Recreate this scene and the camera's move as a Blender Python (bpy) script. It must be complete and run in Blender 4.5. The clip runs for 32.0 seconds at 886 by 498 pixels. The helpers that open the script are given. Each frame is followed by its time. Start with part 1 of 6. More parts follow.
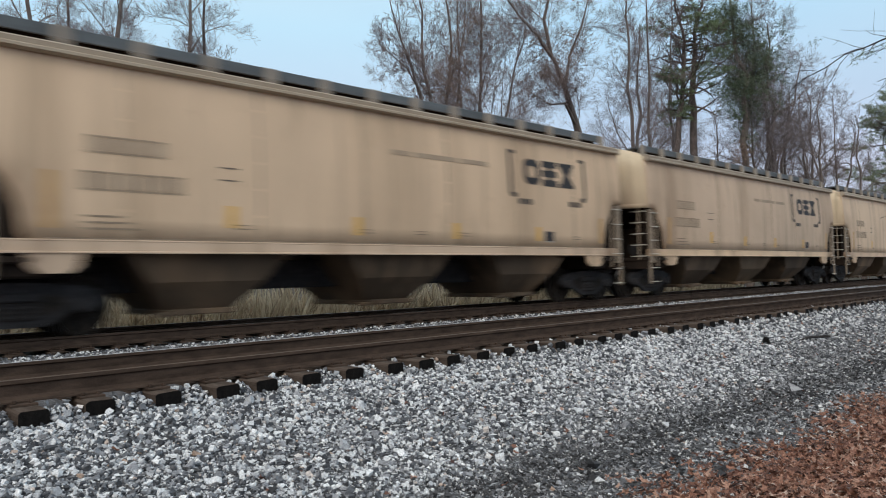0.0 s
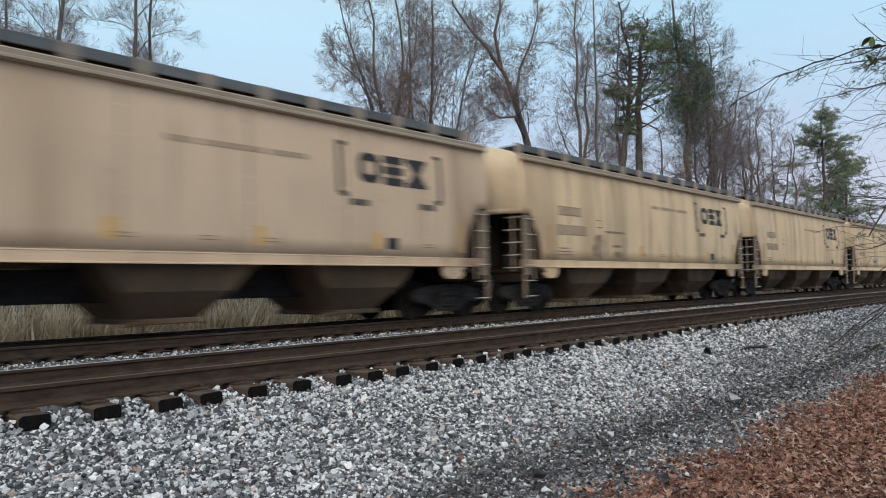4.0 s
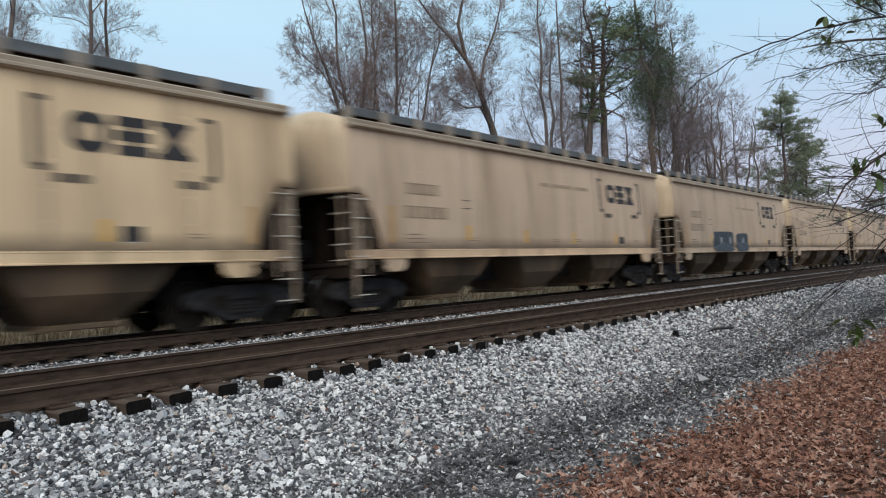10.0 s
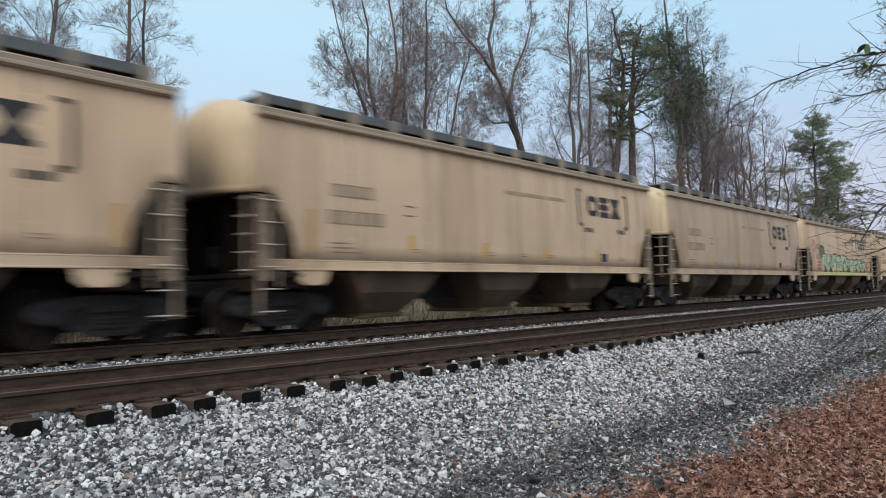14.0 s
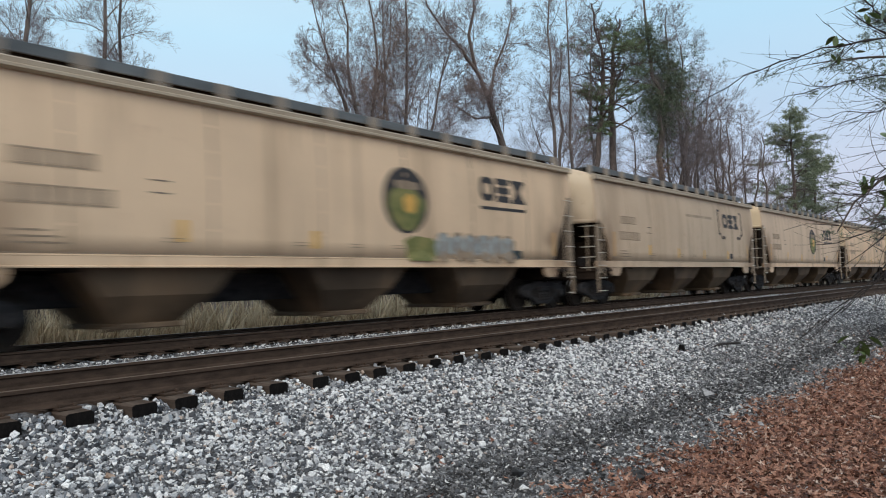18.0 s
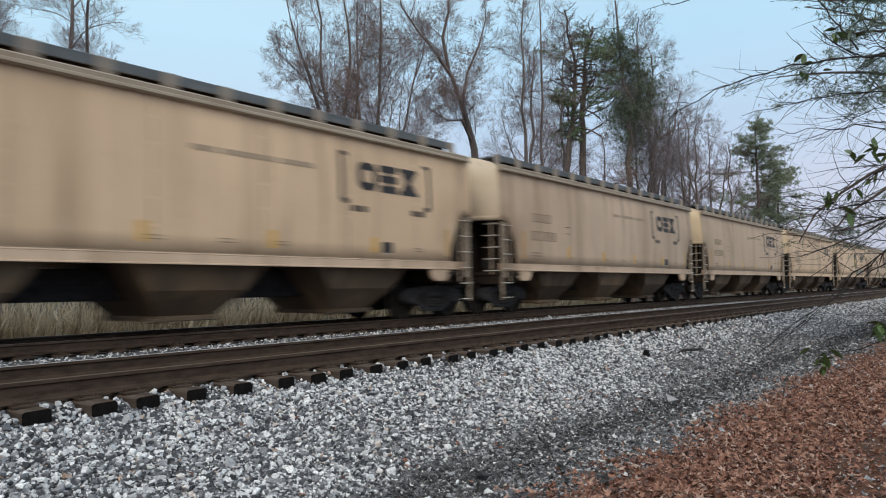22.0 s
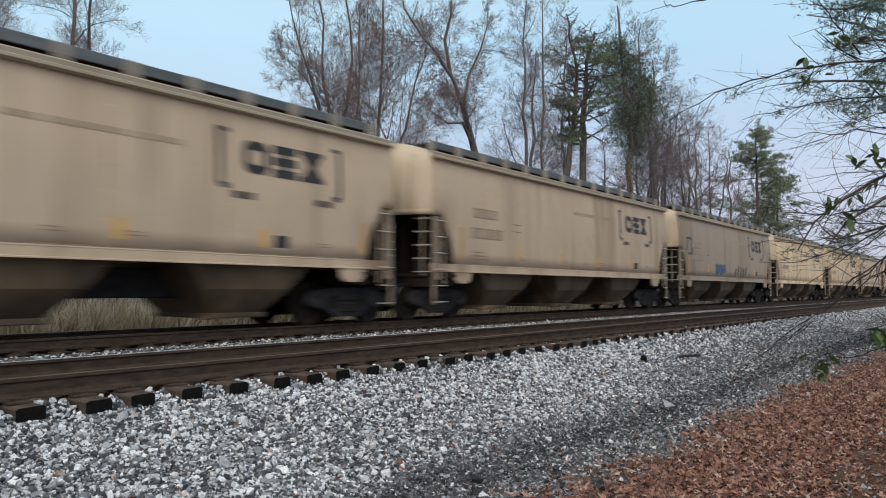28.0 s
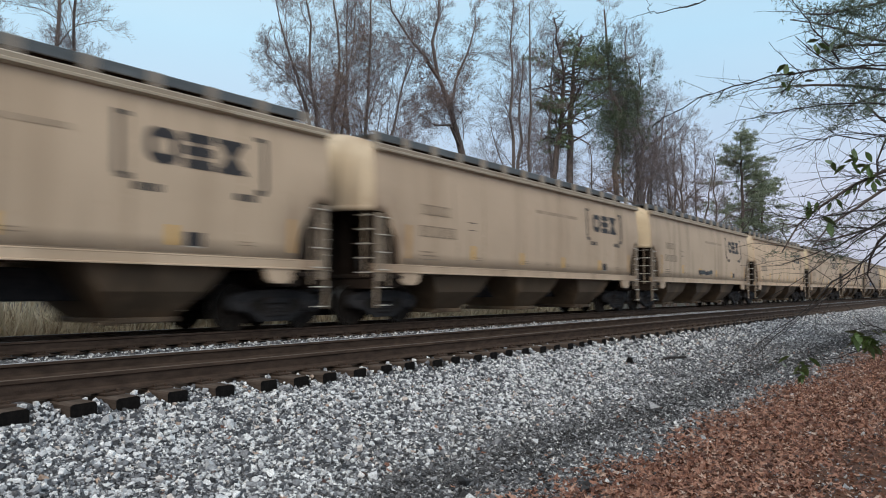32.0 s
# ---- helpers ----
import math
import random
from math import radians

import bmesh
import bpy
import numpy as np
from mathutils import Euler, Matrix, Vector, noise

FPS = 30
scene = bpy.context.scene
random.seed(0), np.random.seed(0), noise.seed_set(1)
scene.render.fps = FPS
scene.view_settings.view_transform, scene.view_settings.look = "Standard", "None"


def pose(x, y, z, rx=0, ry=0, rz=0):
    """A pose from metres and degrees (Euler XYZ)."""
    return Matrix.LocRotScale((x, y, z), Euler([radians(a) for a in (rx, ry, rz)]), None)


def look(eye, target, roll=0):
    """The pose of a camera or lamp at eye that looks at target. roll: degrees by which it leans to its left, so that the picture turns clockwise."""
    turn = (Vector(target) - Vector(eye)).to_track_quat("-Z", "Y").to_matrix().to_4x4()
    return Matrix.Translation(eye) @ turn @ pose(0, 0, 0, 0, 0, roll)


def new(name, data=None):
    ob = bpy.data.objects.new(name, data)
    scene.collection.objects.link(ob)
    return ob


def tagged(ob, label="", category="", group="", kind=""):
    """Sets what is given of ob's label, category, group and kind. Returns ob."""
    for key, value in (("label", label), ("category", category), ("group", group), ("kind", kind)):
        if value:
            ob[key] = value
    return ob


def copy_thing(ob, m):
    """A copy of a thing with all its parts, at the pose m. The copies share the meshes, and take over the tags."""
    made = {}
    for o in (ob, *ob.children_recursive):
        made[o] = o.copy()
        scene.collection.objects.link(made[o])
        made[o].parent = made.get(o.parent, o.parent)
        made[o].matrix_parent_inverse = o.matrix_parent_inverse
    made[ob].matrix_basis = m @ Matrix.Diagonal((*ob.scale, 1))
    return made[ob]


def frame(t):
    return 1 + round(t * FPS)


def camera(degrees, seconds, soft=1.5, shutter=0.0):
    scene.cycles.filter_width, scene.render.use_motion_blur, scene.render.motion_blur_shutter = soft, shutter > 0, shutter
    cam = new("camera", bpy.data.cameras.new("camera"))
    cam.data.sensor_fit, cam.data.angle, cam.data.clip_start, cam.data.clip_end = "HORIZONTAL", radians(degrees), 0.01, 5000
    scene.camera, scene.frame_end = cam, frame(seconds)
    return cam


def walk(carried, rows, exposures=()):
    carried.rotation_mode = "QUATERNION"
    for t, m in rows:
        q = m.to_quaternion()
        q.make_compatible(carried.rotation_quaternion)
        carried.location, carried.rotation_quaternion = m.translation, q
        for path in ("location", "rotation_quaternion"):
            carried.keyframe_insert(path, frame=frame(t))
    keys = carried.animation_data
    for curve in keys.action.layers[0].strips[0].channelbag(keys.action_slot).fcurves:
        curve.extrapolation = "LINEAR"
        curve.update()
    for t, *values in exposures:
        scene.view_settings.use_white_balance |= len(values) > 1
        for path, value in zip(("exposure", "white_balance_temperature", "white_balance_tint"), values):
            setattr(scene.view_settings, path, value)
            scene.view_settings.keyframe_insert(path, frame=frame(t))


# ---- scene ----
cam = camera(63.5, 32.0, soft=1.05, shutter=0.6)
PATH = [
    (0, (-4.021, -6.072, 0.753), (-2.6407, -4.6270, 0.8293), -1.38),
    (0.5, (-4.014, -6.062, 0.755), (-2.6080, -4.6416, 0.8332), -1.21),
    (1, (-4.025, -6.081, 0.750), (-2.5885, -4.6918, 0.8356), -1.08),
    (1.5, (-4.023, -6.084, 0.757), (-2.5545, -4.7290, 0.8497), -0.85),
    (2, (-4.015, -6.094, 0.754), (-2.5227, -4.7651, 0.8518), -0.52),
    (2.5, (-4.012, -6.090, 0.746), (-2.5109, -4.7720, 0.8459), -0.46),
    (3, (-4.019, -6.094, 0.754), (-2.5249, -4.7684, 0.8532), -0.62),
    (3.5, (-4.023, -6.087, 0.755), (-2.5409, -4.7478, 0.8571), -0.80),
    (5.5, (-4.026, -6.089, 0.751), (-2.5441, -4.7496, 0.8594), -2.45),
    (6, (-4.027, -6.097, 0.751), (-2.5429, -4.7609, 0.8595), -2.62),
    (6.5, (-4.022, -6.092, 0.754), (-2.5356, -4.7592, 0.8625), -2.55),
    (7, (-4.025, -6.096, 0.752), (-2.5320, -4.7698, 0.8602), -2.59),
    (7.5, (-4.021, -6.084, 0.754), (-2.5160, -4.7713, 0.8590), -2.58),
    (8, (-4.009, -6.077, 0.754), (-2.4878, -4.7819, 0.8550), -2.68),
    (8.5, (-4.005, -6.078, 0.754), (-2.4711, -4.7976, 0.8506), -2.73),
    (9, (-4.007, -6.074, 0.756), (-2.4670, -4.8007, 0.8455), -2.65),
    (9.5, (-3.994, -6.079, 0.747), (-2.4542, -4.8055, 0.8299), -2.78),
    (10, (-4.004, -6.087, 0.747), (-2.4716, -4.8039, 0.8248), -2.96),
    (10.5, (-4.010, -6.092, 0.754), (-2.4945, -4.7893, 0.8326), -2.91),
    (11, (-4.026, -6.100, 0.750), (-2.5259, -4.7800, 0.8365), -2.55),
    (11.5, (-4.022, -6.097, 0.760), (-2.5266, -4.7714, 0.8520), -1.78),
    (12, (-4.031, -6.086, 0.756), (-2.5316, -4.7660, 0.8526), -1.15),
    (12.5, (-4.026, -6.064, 0.754), (-2.5230, -4.7485, 0.8532), -0.81),
    (13, (-4.031, -6.074, 0.760), (-2.5351, -4.7504, 0.8678), -0.88),
    (13.5, (-4.026, -6.078, 0.758), (-2.5387, -4.7462, 0.8737), -0.95),
    (14, (-4.028, -6.077, 0.757), (-2.5397, -4.7464, 0.8746), -1.18),
    (14.5, (-4.022, -6.079, 0.752), (-2.5285, -4.7552, 0.8754), -1.46),
    (16.5, (-4.026, -6.108, 0.749), (-2.5213, -4.7950, 0.8574), -2.34),
    (17, (-4.025, -6.107, 0.755), (-2.5154, -4.7993, 0.8592), -2.26),
    (17.5, (-4.026, -6.098, 0.755), (-2.5114, -4.7957, 0.8576), -1.98),
    (18, (-4.028, -6.094, 0.747), (-2.5078, -4.7991, 0.8521), -1.88),
    (18.5, (-4.030, -6.094, 0.752), (-2.5032, -4.8068, 0.8576), -1.91),
    (19, (-4.033, -6.099, 0.748), (-2.4983, -4.8203, 0.8505), -2.05),
    (19.5, (-4.033, -6.102, 0.752), (-2.4896, -4.8337, 0.8501), -2.15),
    (20, (-4.019, -6.097, 0.747), (-2.4677, -4.8380, 0.8435), -2.12),
    (20.5, (-4.027, -6.089, 0.755), (-2.4725, -4.8335, 0.8478), -1.62),
    (21, (-4.036, -6.094, 0.756), (-2.4804, -4.8408, 0.8512), -1.07),
    (21.5, (-4.025, -6.089, 0.758), (-2.4607, -4.8472, 0.8596), -0.77),
    (22, (-4.026, -6.086, 0.759), (-2.4511, -4.8572, 0.8658), -0.76),
    (22.5, (-4.022, -6.089, 0.758), (-2.4464, -4.8622, 0.8635), -0.80),
    (23, (-4.025, -6.091, 0.762), (-2.4540, -4.8573, 0.8667), -0.66),
    (23.5, (-4.016, -6.090, 0.759), (-2.4492, -4.8527, 0.8679), -0.49),
    (24, (-4.024, -6.095, 0.756), (-2.4562, -4.8579, 0.8701), -0.09),
    (24.5, (-4.025, -6.087, 0.759), (-2.4578, -4.8491, 0.8732), 0.27),
    (25, (-4.022, -6.092, 0.756), (-2.4569, -4.8528, 0.8723), 0.36),
    (25.5, (-4.027, -6.095, 0.757), (-2.4632, -4.8538, 0.8742), 0.50),
    (27.5, (-4.023, -6.092, 0.756), (-2.4549, -4.8554, 0.8700), 0.36),
    (28, (-4.009, -6.081, 0.752), (-2.4331, -4.8547, 0.8663), 0.08),
    (28.5, (-4.020, -6.092, 0.749), (-2.4408, -4.8703, 0.8618), -0.28),
    (29, (-4.022, -6.094, 0.749), (-2.4459, -4.8678, 0.8603), -0.41),
    (29.5, (-4.026, -6.093, 0.758), (-2.4488, -4.8678, 0.8698), -0.15),
    (30, (-4.012, -6.079, 0.752), (-2.4230, -4.8697, 0.8656), 0.14),
    (30.5, (-4.019, -6.085, 0.754), (-2.4175, -4.8917, 0.8672), 0.35),
    (31, (-4.020, -6.089, 0.758), (-2.4176, -4.8980, 0.8725), 0.37),
    (31.5, (-4.023, -6.091, 0.757), (-2.4247, -4.8952, 0.8757), 0.17),
    (32, (-4.017, -6.092, 0.755), (-2.4204, -4.8940, 0.8751), 0.05),
]
walk(cam, [(t, look(eye, target, roll)) for t, eye, target, roll in PATH])

# ---- sky and light ----
world = bpy.data.worlds.new("overcast_dusk")
scene.world = world
world.use_nodes = True
wn, wl = world.node_tree.nodes, world.node_tree.links
wn.clear()
w_out = wn.new("ShaderNodeOutputWorld")
w_bg = wn.new("ShaderNodeBackground")
w_sky = wn.new("ShaderNodeTexSky")
w_sky.sky_type = "NISHITA"
w_sky.sun_disc = False
w_sky.sun_elevation, w_sky.sun_rotation = radians(30), radians(239)
w_sky.air_density, w_sky.dust_density, w_sky.ozone_density = 1.0, 2.2, 2.0
w_mix = wn.new("ShaderNodeMix")
w_mix.data_type = "RGBA"
w_mix.inputs[0].default_value = 0.85
w_tc = wn.new("ShaderNodeTexCoord")
w_sep = wn.new("ShaderNodeSeparateXYZ")
w_ramp = wn.new("ShaderNodeValToRGB")
for _ in range(3):
    w_ramp.color_ramp.elements.new(0.5)
for el, (pos, col) in zip(w_ramp.color_ramp.elements, ((0.0, (5.2, 5.6, 7.1)), (0.13, (6.2, 6.9, 8.6)), (0.33, (5.9, 8.8, 10.7)), (0.55, (6.8, 8.5, 9.6)), (0.95, (10.5, 11.0, 11.2)))):
    el.position, el.color = pos, (*col, 1)
w_map = wn.new("ShaderNodeMapping")
w_map.inputs["Scale"].default_value = (1.0, 1.0, 2.5)
w_noise = wn.new("ShaderNodeTexNoise")
w_noise.inputs["Scale"].default_value, w_noise.inputs["Detail"].default_value = 1.6, 5
w_veil = wn.new("ShaderNodeValToRGB")
w_veil.color_ramp.elements[0].position, w_veil.color_ramp.elements[1].position = 0.35, 0.70
w_veil.color_ramp.elements[0].color, w_veil.color_ramp.elements[1].color = (0.94, 0.95, 0.97, 1), (1.08, 1.04, 1.02, 1)
w_mul = wn.new("ShaderNodeMix")
w_mul.data_type, w_mul.blend_type = "RGBA", "MULTIPLY"
w_mul.inputs[0].default_value = 1.0
wl.new(w_tc.outputs["Generated"], w_map.inputs["Vector"])
wl.new(w_tc.outputs["Generated"], w_sep.inputs[0])
wl.new(w_sep.outputs["Z"], w_ramp.inputs[0])
wl.new(w_map.outputs[0], w_noise.inputs["Vector"])
wl.new(w_noise.outputs["Fac"], w_veil.inputs[0])
wl.new(w_ramp.outputs[0], w_mul.inputs[6])
wl.new(w_veil.outputs[0], w_mul.inputs[7])
wl.new(w_sky.outputs[0], w_mix.inputs[6])
wl.new(w_mul.outputs[2], w_mix.inputs[7])
wl.new(w_mix.outputs[2], w_bg.inputs["Color"])
w_bg.inputs["Strength"].default_value = 0.10
wl.new(w_bg.outputs[0], w_out.inputs["Surface"])

sun_data = bpy.data.lights.new("sun", "SUN")
sun_data.energy, sun_data.angle, sun_data.color = 1.2, radians(35), (1.0, 0.86, 0.71)
sun = new("sun", sun_data)
sun.matrix_world = look((-50, -30, 34), (0, 0, 0))


# ---- mesh helpers ----
class Mesh:
    """Gathers vertices and faces, with a material slot for each face."""

    def __init__(self):
        self.v, self.f, self.m = [], [], []

    def quad(self, pts, mi=0):
        n = len(self.v)
        self.v += [tuple(p) for p in pts]
        self.f.append(tuple(range(n, n + len(pts))))
        self.m.append(mi)

    def box(self, x0, x1, y0, y1, z0, z1, mi=0, bevel=0.0, m=None):
        """A box with chamfered edges along x and at its corners."""
        b = min(bevel, (x1 - x0) / 3, (y1 - y0) / 3, (z1 - z0) / 3)
        n = len(self.v)
        if b <= 0:
            pts = [(x, y, z) for x in (x0, x1) for y in (y0, y1) for z in (z0, z1)]
            fs = [(0, 1, 3, 2), (4, 6, 7, 5), (0, 4, 5, 1), (2, 3, 7, 6), (0, 2, 6, 4), (1, 5, 7, 3)]
        else:
            ring = [(y0 + b, z0), (y1 - b, z0), (y1, z0 + b), (y1, z1 - b), (y1 - b, z1), (y0 + b, z1), (y0, z1 - b), (y0, z0 + b)]
            cy, cz = (y0 + y1) / 2, (z0 + z1) / 2
            sy, sz = 1 - 2 * b / (y1 - y0), 1 - 2 * b / (z1 - z0)
            small = [(cy + (y - cy) * sy, cz + (z - cz) * sz) for y, z in ring]
            pts = [(x0, *p) for p in small] + [(x0 + b, *p) for p in ring] + [(x1 - b, *p) for p in ring] + [(x1, *p) for p in small]
            fs = [tuple(range(7, -1, -1)), tuple(range(24, 32))]
            for r in range(3):
                for i in range(8):
                    j = (i + 1) % 8
                    fs.append((r * 8 + i, r * 8 + j, r * 8 + 8 + j, r * 8 + 8 + i))
        if m is not None:
            pts = [tuple(m @ Vector(p)) for p in pts]
        self.v += pts
        self.f += [tuple(n + i for i in f) for f in fs]
        self.m += [mi] * len(fs)

    def tube(self, pts, radii, n=6, mi=0, caps=True):
        """A tube along a line of points."""
        base = len(self.v)
        pts = [Vector(p) for p in pts]
        side = None
        for i, p in enumerate(pts):
            d = (pts[min(i + 1, len(pts) - 1)] - pts[max(i - 1, 0)]).normalized()
            if side is None:
                side = d.orthogonal().normalized()
            side = (side - d * side.dot(d)).normalized()
            up = d.cross(side)
            for k in range(n):
                a = 2 * math.pi * k / n
                self.v.append(tuple(p + (side * math.cos(a) + up * math.sin(a)) * radii[i]))
        for i in range(len(pts) - 1):
            for k in range(n):
                j = (k + 1) % n
                self.f.append((base + i * n + k, base + i * n + j, base + i * n + n + j, base + i * n + n + k))
                self.m.append(mi)
        if caps:
            self.f.append(tuple(base + k for k in range(n - 1, -1, -1)))
            self.f.append(tuple(base + (len(pts) - 1) * n + k for k in range(n)))
            self.m += [mi, mi]

    def lathe(self, profile, n=24, mi=0, m=None):
        """Turns (radius, along) pairs round the y axis."""
        base = len(self.v)
        for r, y in profile:
            for k in range(n):
                a = 2 * math.pi * k / n
                p = Vector((r * math.cos(a), y, r * math.sin(a)))
                self.v.append(tuple(m @ p if m is not None else p))
        for i in range(len(profile) - 1):
            for k in range(n):
                j = (k + 1) % n
                self.f.append((base + i * n + k, base + i * n + j, base + i * n + n + j, base + i * n + n + k))
                self.m.append(mi)

    def extrude(self, ring, y0, y1, mi=0, axis="y"):
        """A prism with the outline ring of (x, z) from y0 to y1, or of (y, z) along x."""
        n, c = len(self.v), len(ring)
        for w in (y0, y1):
            self.v += [(a, w, b) if axis == "y" else (w, a, b) for a, b in ring]
        self.f += [tuple(range(n, n + c)), tuple(range(n + 2 * c - 1, n + c - 1, -1))]
        self.f += [(n + i, n + c + i, n + c + (i + 1) % c, n + (i + 1) % c) for i in range(c)]
        self.m += [mi] * (c + 2)

    def data(self, name, mats, smooth=False):
        me = bpy.data.meshes.new(name)
        me.from_pydata(self.v, [], self.f)
        for mat in mats if isinstance(mats, (list, tuple)) else [mats]:
            me.materials.append(mat)
        me.polygons.foreach_set("material_index", self.m)
        bm = bmesh.new()
        bm.from_mesh(me)
        bmesh.ops.recalc_face_normals(bm, faces=bm.faces)
        bm.to_mesh(me)
        bm.free()
        me.polygons.foreach_set("use_smooth", [smooth] * len(me.polygons))
        return me


def part(name, mesh, mats, parent=None, label="", smooth=False, at=None):
    """Links a mesh as one object under a thing or a part."""
    data = mesh.data(name, mats, smooth) if isinstance(mesh, Mesh) else mesh
    ob = new(name, data)
    ob.parent = parent
    if at is not None:
        ob.matrix_basis = at
    return tagged(ob, label)


def thing(name, label, category, group="", kind="", at=None):
    ob = new(name)
    ob.empty_display_size = 0.2
    if at is not None:
        ob.matrix_basis = at
    return tagged(ob, label, category, group, kind)


# ---- materials ----
def nodes_of(name):
    mat = bpy.data.materials.new(name)
    mat.use_nodes = True
    nt = mat.node_tree
    return mat, nt.nodes, nt.links, nt.nodes["Principled BSDF"]


def ramp(nodes, stops):
    r = nodes.new("ShaderNodeValToRGB")
    while len(r.color_ramp.elements) < len(stops):
        r.color_ramp.elements.new(0.5)
    for e, (p, c) in zip(r.color_ramp.elements, stops):
        e.position, e.color = p, (*c, 1)
    return r


def surface(name, stops, scale=6.0, rough=0.8, metal=0.0, bump=0.2, bump_scale=60.0, stretch=(1, 1, 1), detail=6, gloss=None, spot=None, shine=0.35):
    """A grainy surface: a ramp over two noises, a fine bump, and spots of another colour."""
    mat, nodes, links, bsdf = nodes_of(name)
    tc = nodes.new("ShaderNodeTexCoord")
    mp = nodes.new("ShaderNodeMapping")
    mp.inputs["Scale"].default_value = stretch
    links.new(tc.outputs["Object"], mp.inputs["Vector"])
    n1 = nodes.new("ShaderNodeTexNoise")
    n1.inputs["Scale"].default_value, n1.inputs["Detail"].default_value, n1.inputs["Roughness"].default_value = scale, detail, 0.65
    links.new(mp.outputs[0], n1.inputs["Vector"])
    r = ramp(nodes, stops)
    links.new(n1.outputs["Fac"], r.inputs[0])
    col = r.outputs[0]
    if spot:
        n3 = nodes.new("ShaderNodeTexNoise")
        n3.inputs["Scale"].default_value, n3.inputs["Detail"].default_value = spot[1], 8
        links.new(mp.outputs[0], n3.inputs["Vector"])
        r3 = ramp(nodes, [(spot[2], (0, 0, 0)), (spot[2] + spot[3], (1, 1, 1))])
        links.new(n3.outputs["Fac"], r3.inputs[0])
        mx = nodes.new("ShaderNodeMix")
        mx.data_type = "RGBA"
        links.new(r3.outputs[0], mx.inputs[0])
        links.new(col, mx.inputs[6])
        mx.inputs[7].default_value = (*spot[0], 1)
        col = mx.outputs[2]
    links.new(col, bsdf.inputs["Base Color"])
    n2 = nodes.new("ShaderNodeTexNoise")
    n2.inputs["Scale"].default_value, n2.inputs["Detail"].default_value = bump_scale, 5
    links.new(tc.outputs["Object"], n2.inputs["Vector"])
    b = nodes.new("ShaderNodeBump")
    b.inputs["Strength"].default_value, b.inputs["Distance"].default_value = bump, 0.02
    links.new(n2.outputs["Fac"], b.inputs["Height"])
    links.new(b.outputs[0], bsdf.inputs["Normal"])
    bsdf.inputs["Roughness"].default_value, bsdf.inputs["Metallic"].default_value = rough, metal
    bsdf.inputs["Specular IOR Level"].default_value = shine
    if gloss:
        rr = ramp(nodes, [(0.3, (gloss[0],) * 3), (0.7, (gloss[1],) * 3)])
        links.new(n1.outputs["Fac"], rr.inputs[0])
        links.new(rr.outputs[0], bsdf.inputs["Roughness"])
    return mat


def island_mat(name, stops, rough=0.85, bump=0.3, bump_scale=90.0, translucent=0.0):
    """Each loose piece takes its own colour from the ramp, with a fine grain on it."""
    mat, nodes, links, bsdf = nodes_of(name)
    geo = nodes.new("ShaderNodeNewGeometry")
    r = ramp(nodes, stops)
    links.new(geo.outputs["Random Per Island"], r.inputs[0])
    tc = nodes.new("ShaderNodeTexCoord")
    n = nodes.new("ShaderNodeTexNoise")
    n.inputs["Scale"].default_value, n.inputs["Detail"].default_value = bump_scale, 4
    links.new(tc.outputs["Object"], n.inputs["Vector"])
    r2 = ramp(nodes, [(0.3, (0.62, 0.62, 0.62)), (0.7, (1.2, 1.2, 1.2))])
    links.new(n.outputs["Fac"], r2.inputs[0])
    mx = nodes.new("ShaderNodeMix")
    mx.data_type, mx.blend_type = "RGBA", "MULTIPLY"
    mx.inputs[0].default_value = 1.0
    links.new(r.outputs[0], mx.inputs[6])
    links.new(r2.outputs[0], mx.inputs[7])
    links.new(mx.outputs[2], bsdf.inputs["Base Color"])
    b = nodes.new("ShaderNodeBump")
    b.inputs["Strength"].default_value, b.inputs["Distance"].default_value = bump, 0.01
    links.new(n.outputs["Fac"], b.inputs["Height"])
    links.new(b.outputs[0], bsdf.inputs["Normal"])
    bsdf.inputs["Roughness"].default_value = rough
    if translucent:
        glow, mix = nodes.new("ShaderNodeBsdfTranslucent"), nodes.new("ShaderNodeMixShader")
        mix.inputs[0].default_value = translucent
        links.new(mx.outputs[2], glow.inputs["Color"])
        links.new(bsdf.outputs[0], mix.inputs[1])
        links.new(glow.outputs[0], mix.inputs[2])
        links.new(mix.outputs[0], nodes["Material Output"].inputs["Surface"])
    return mat


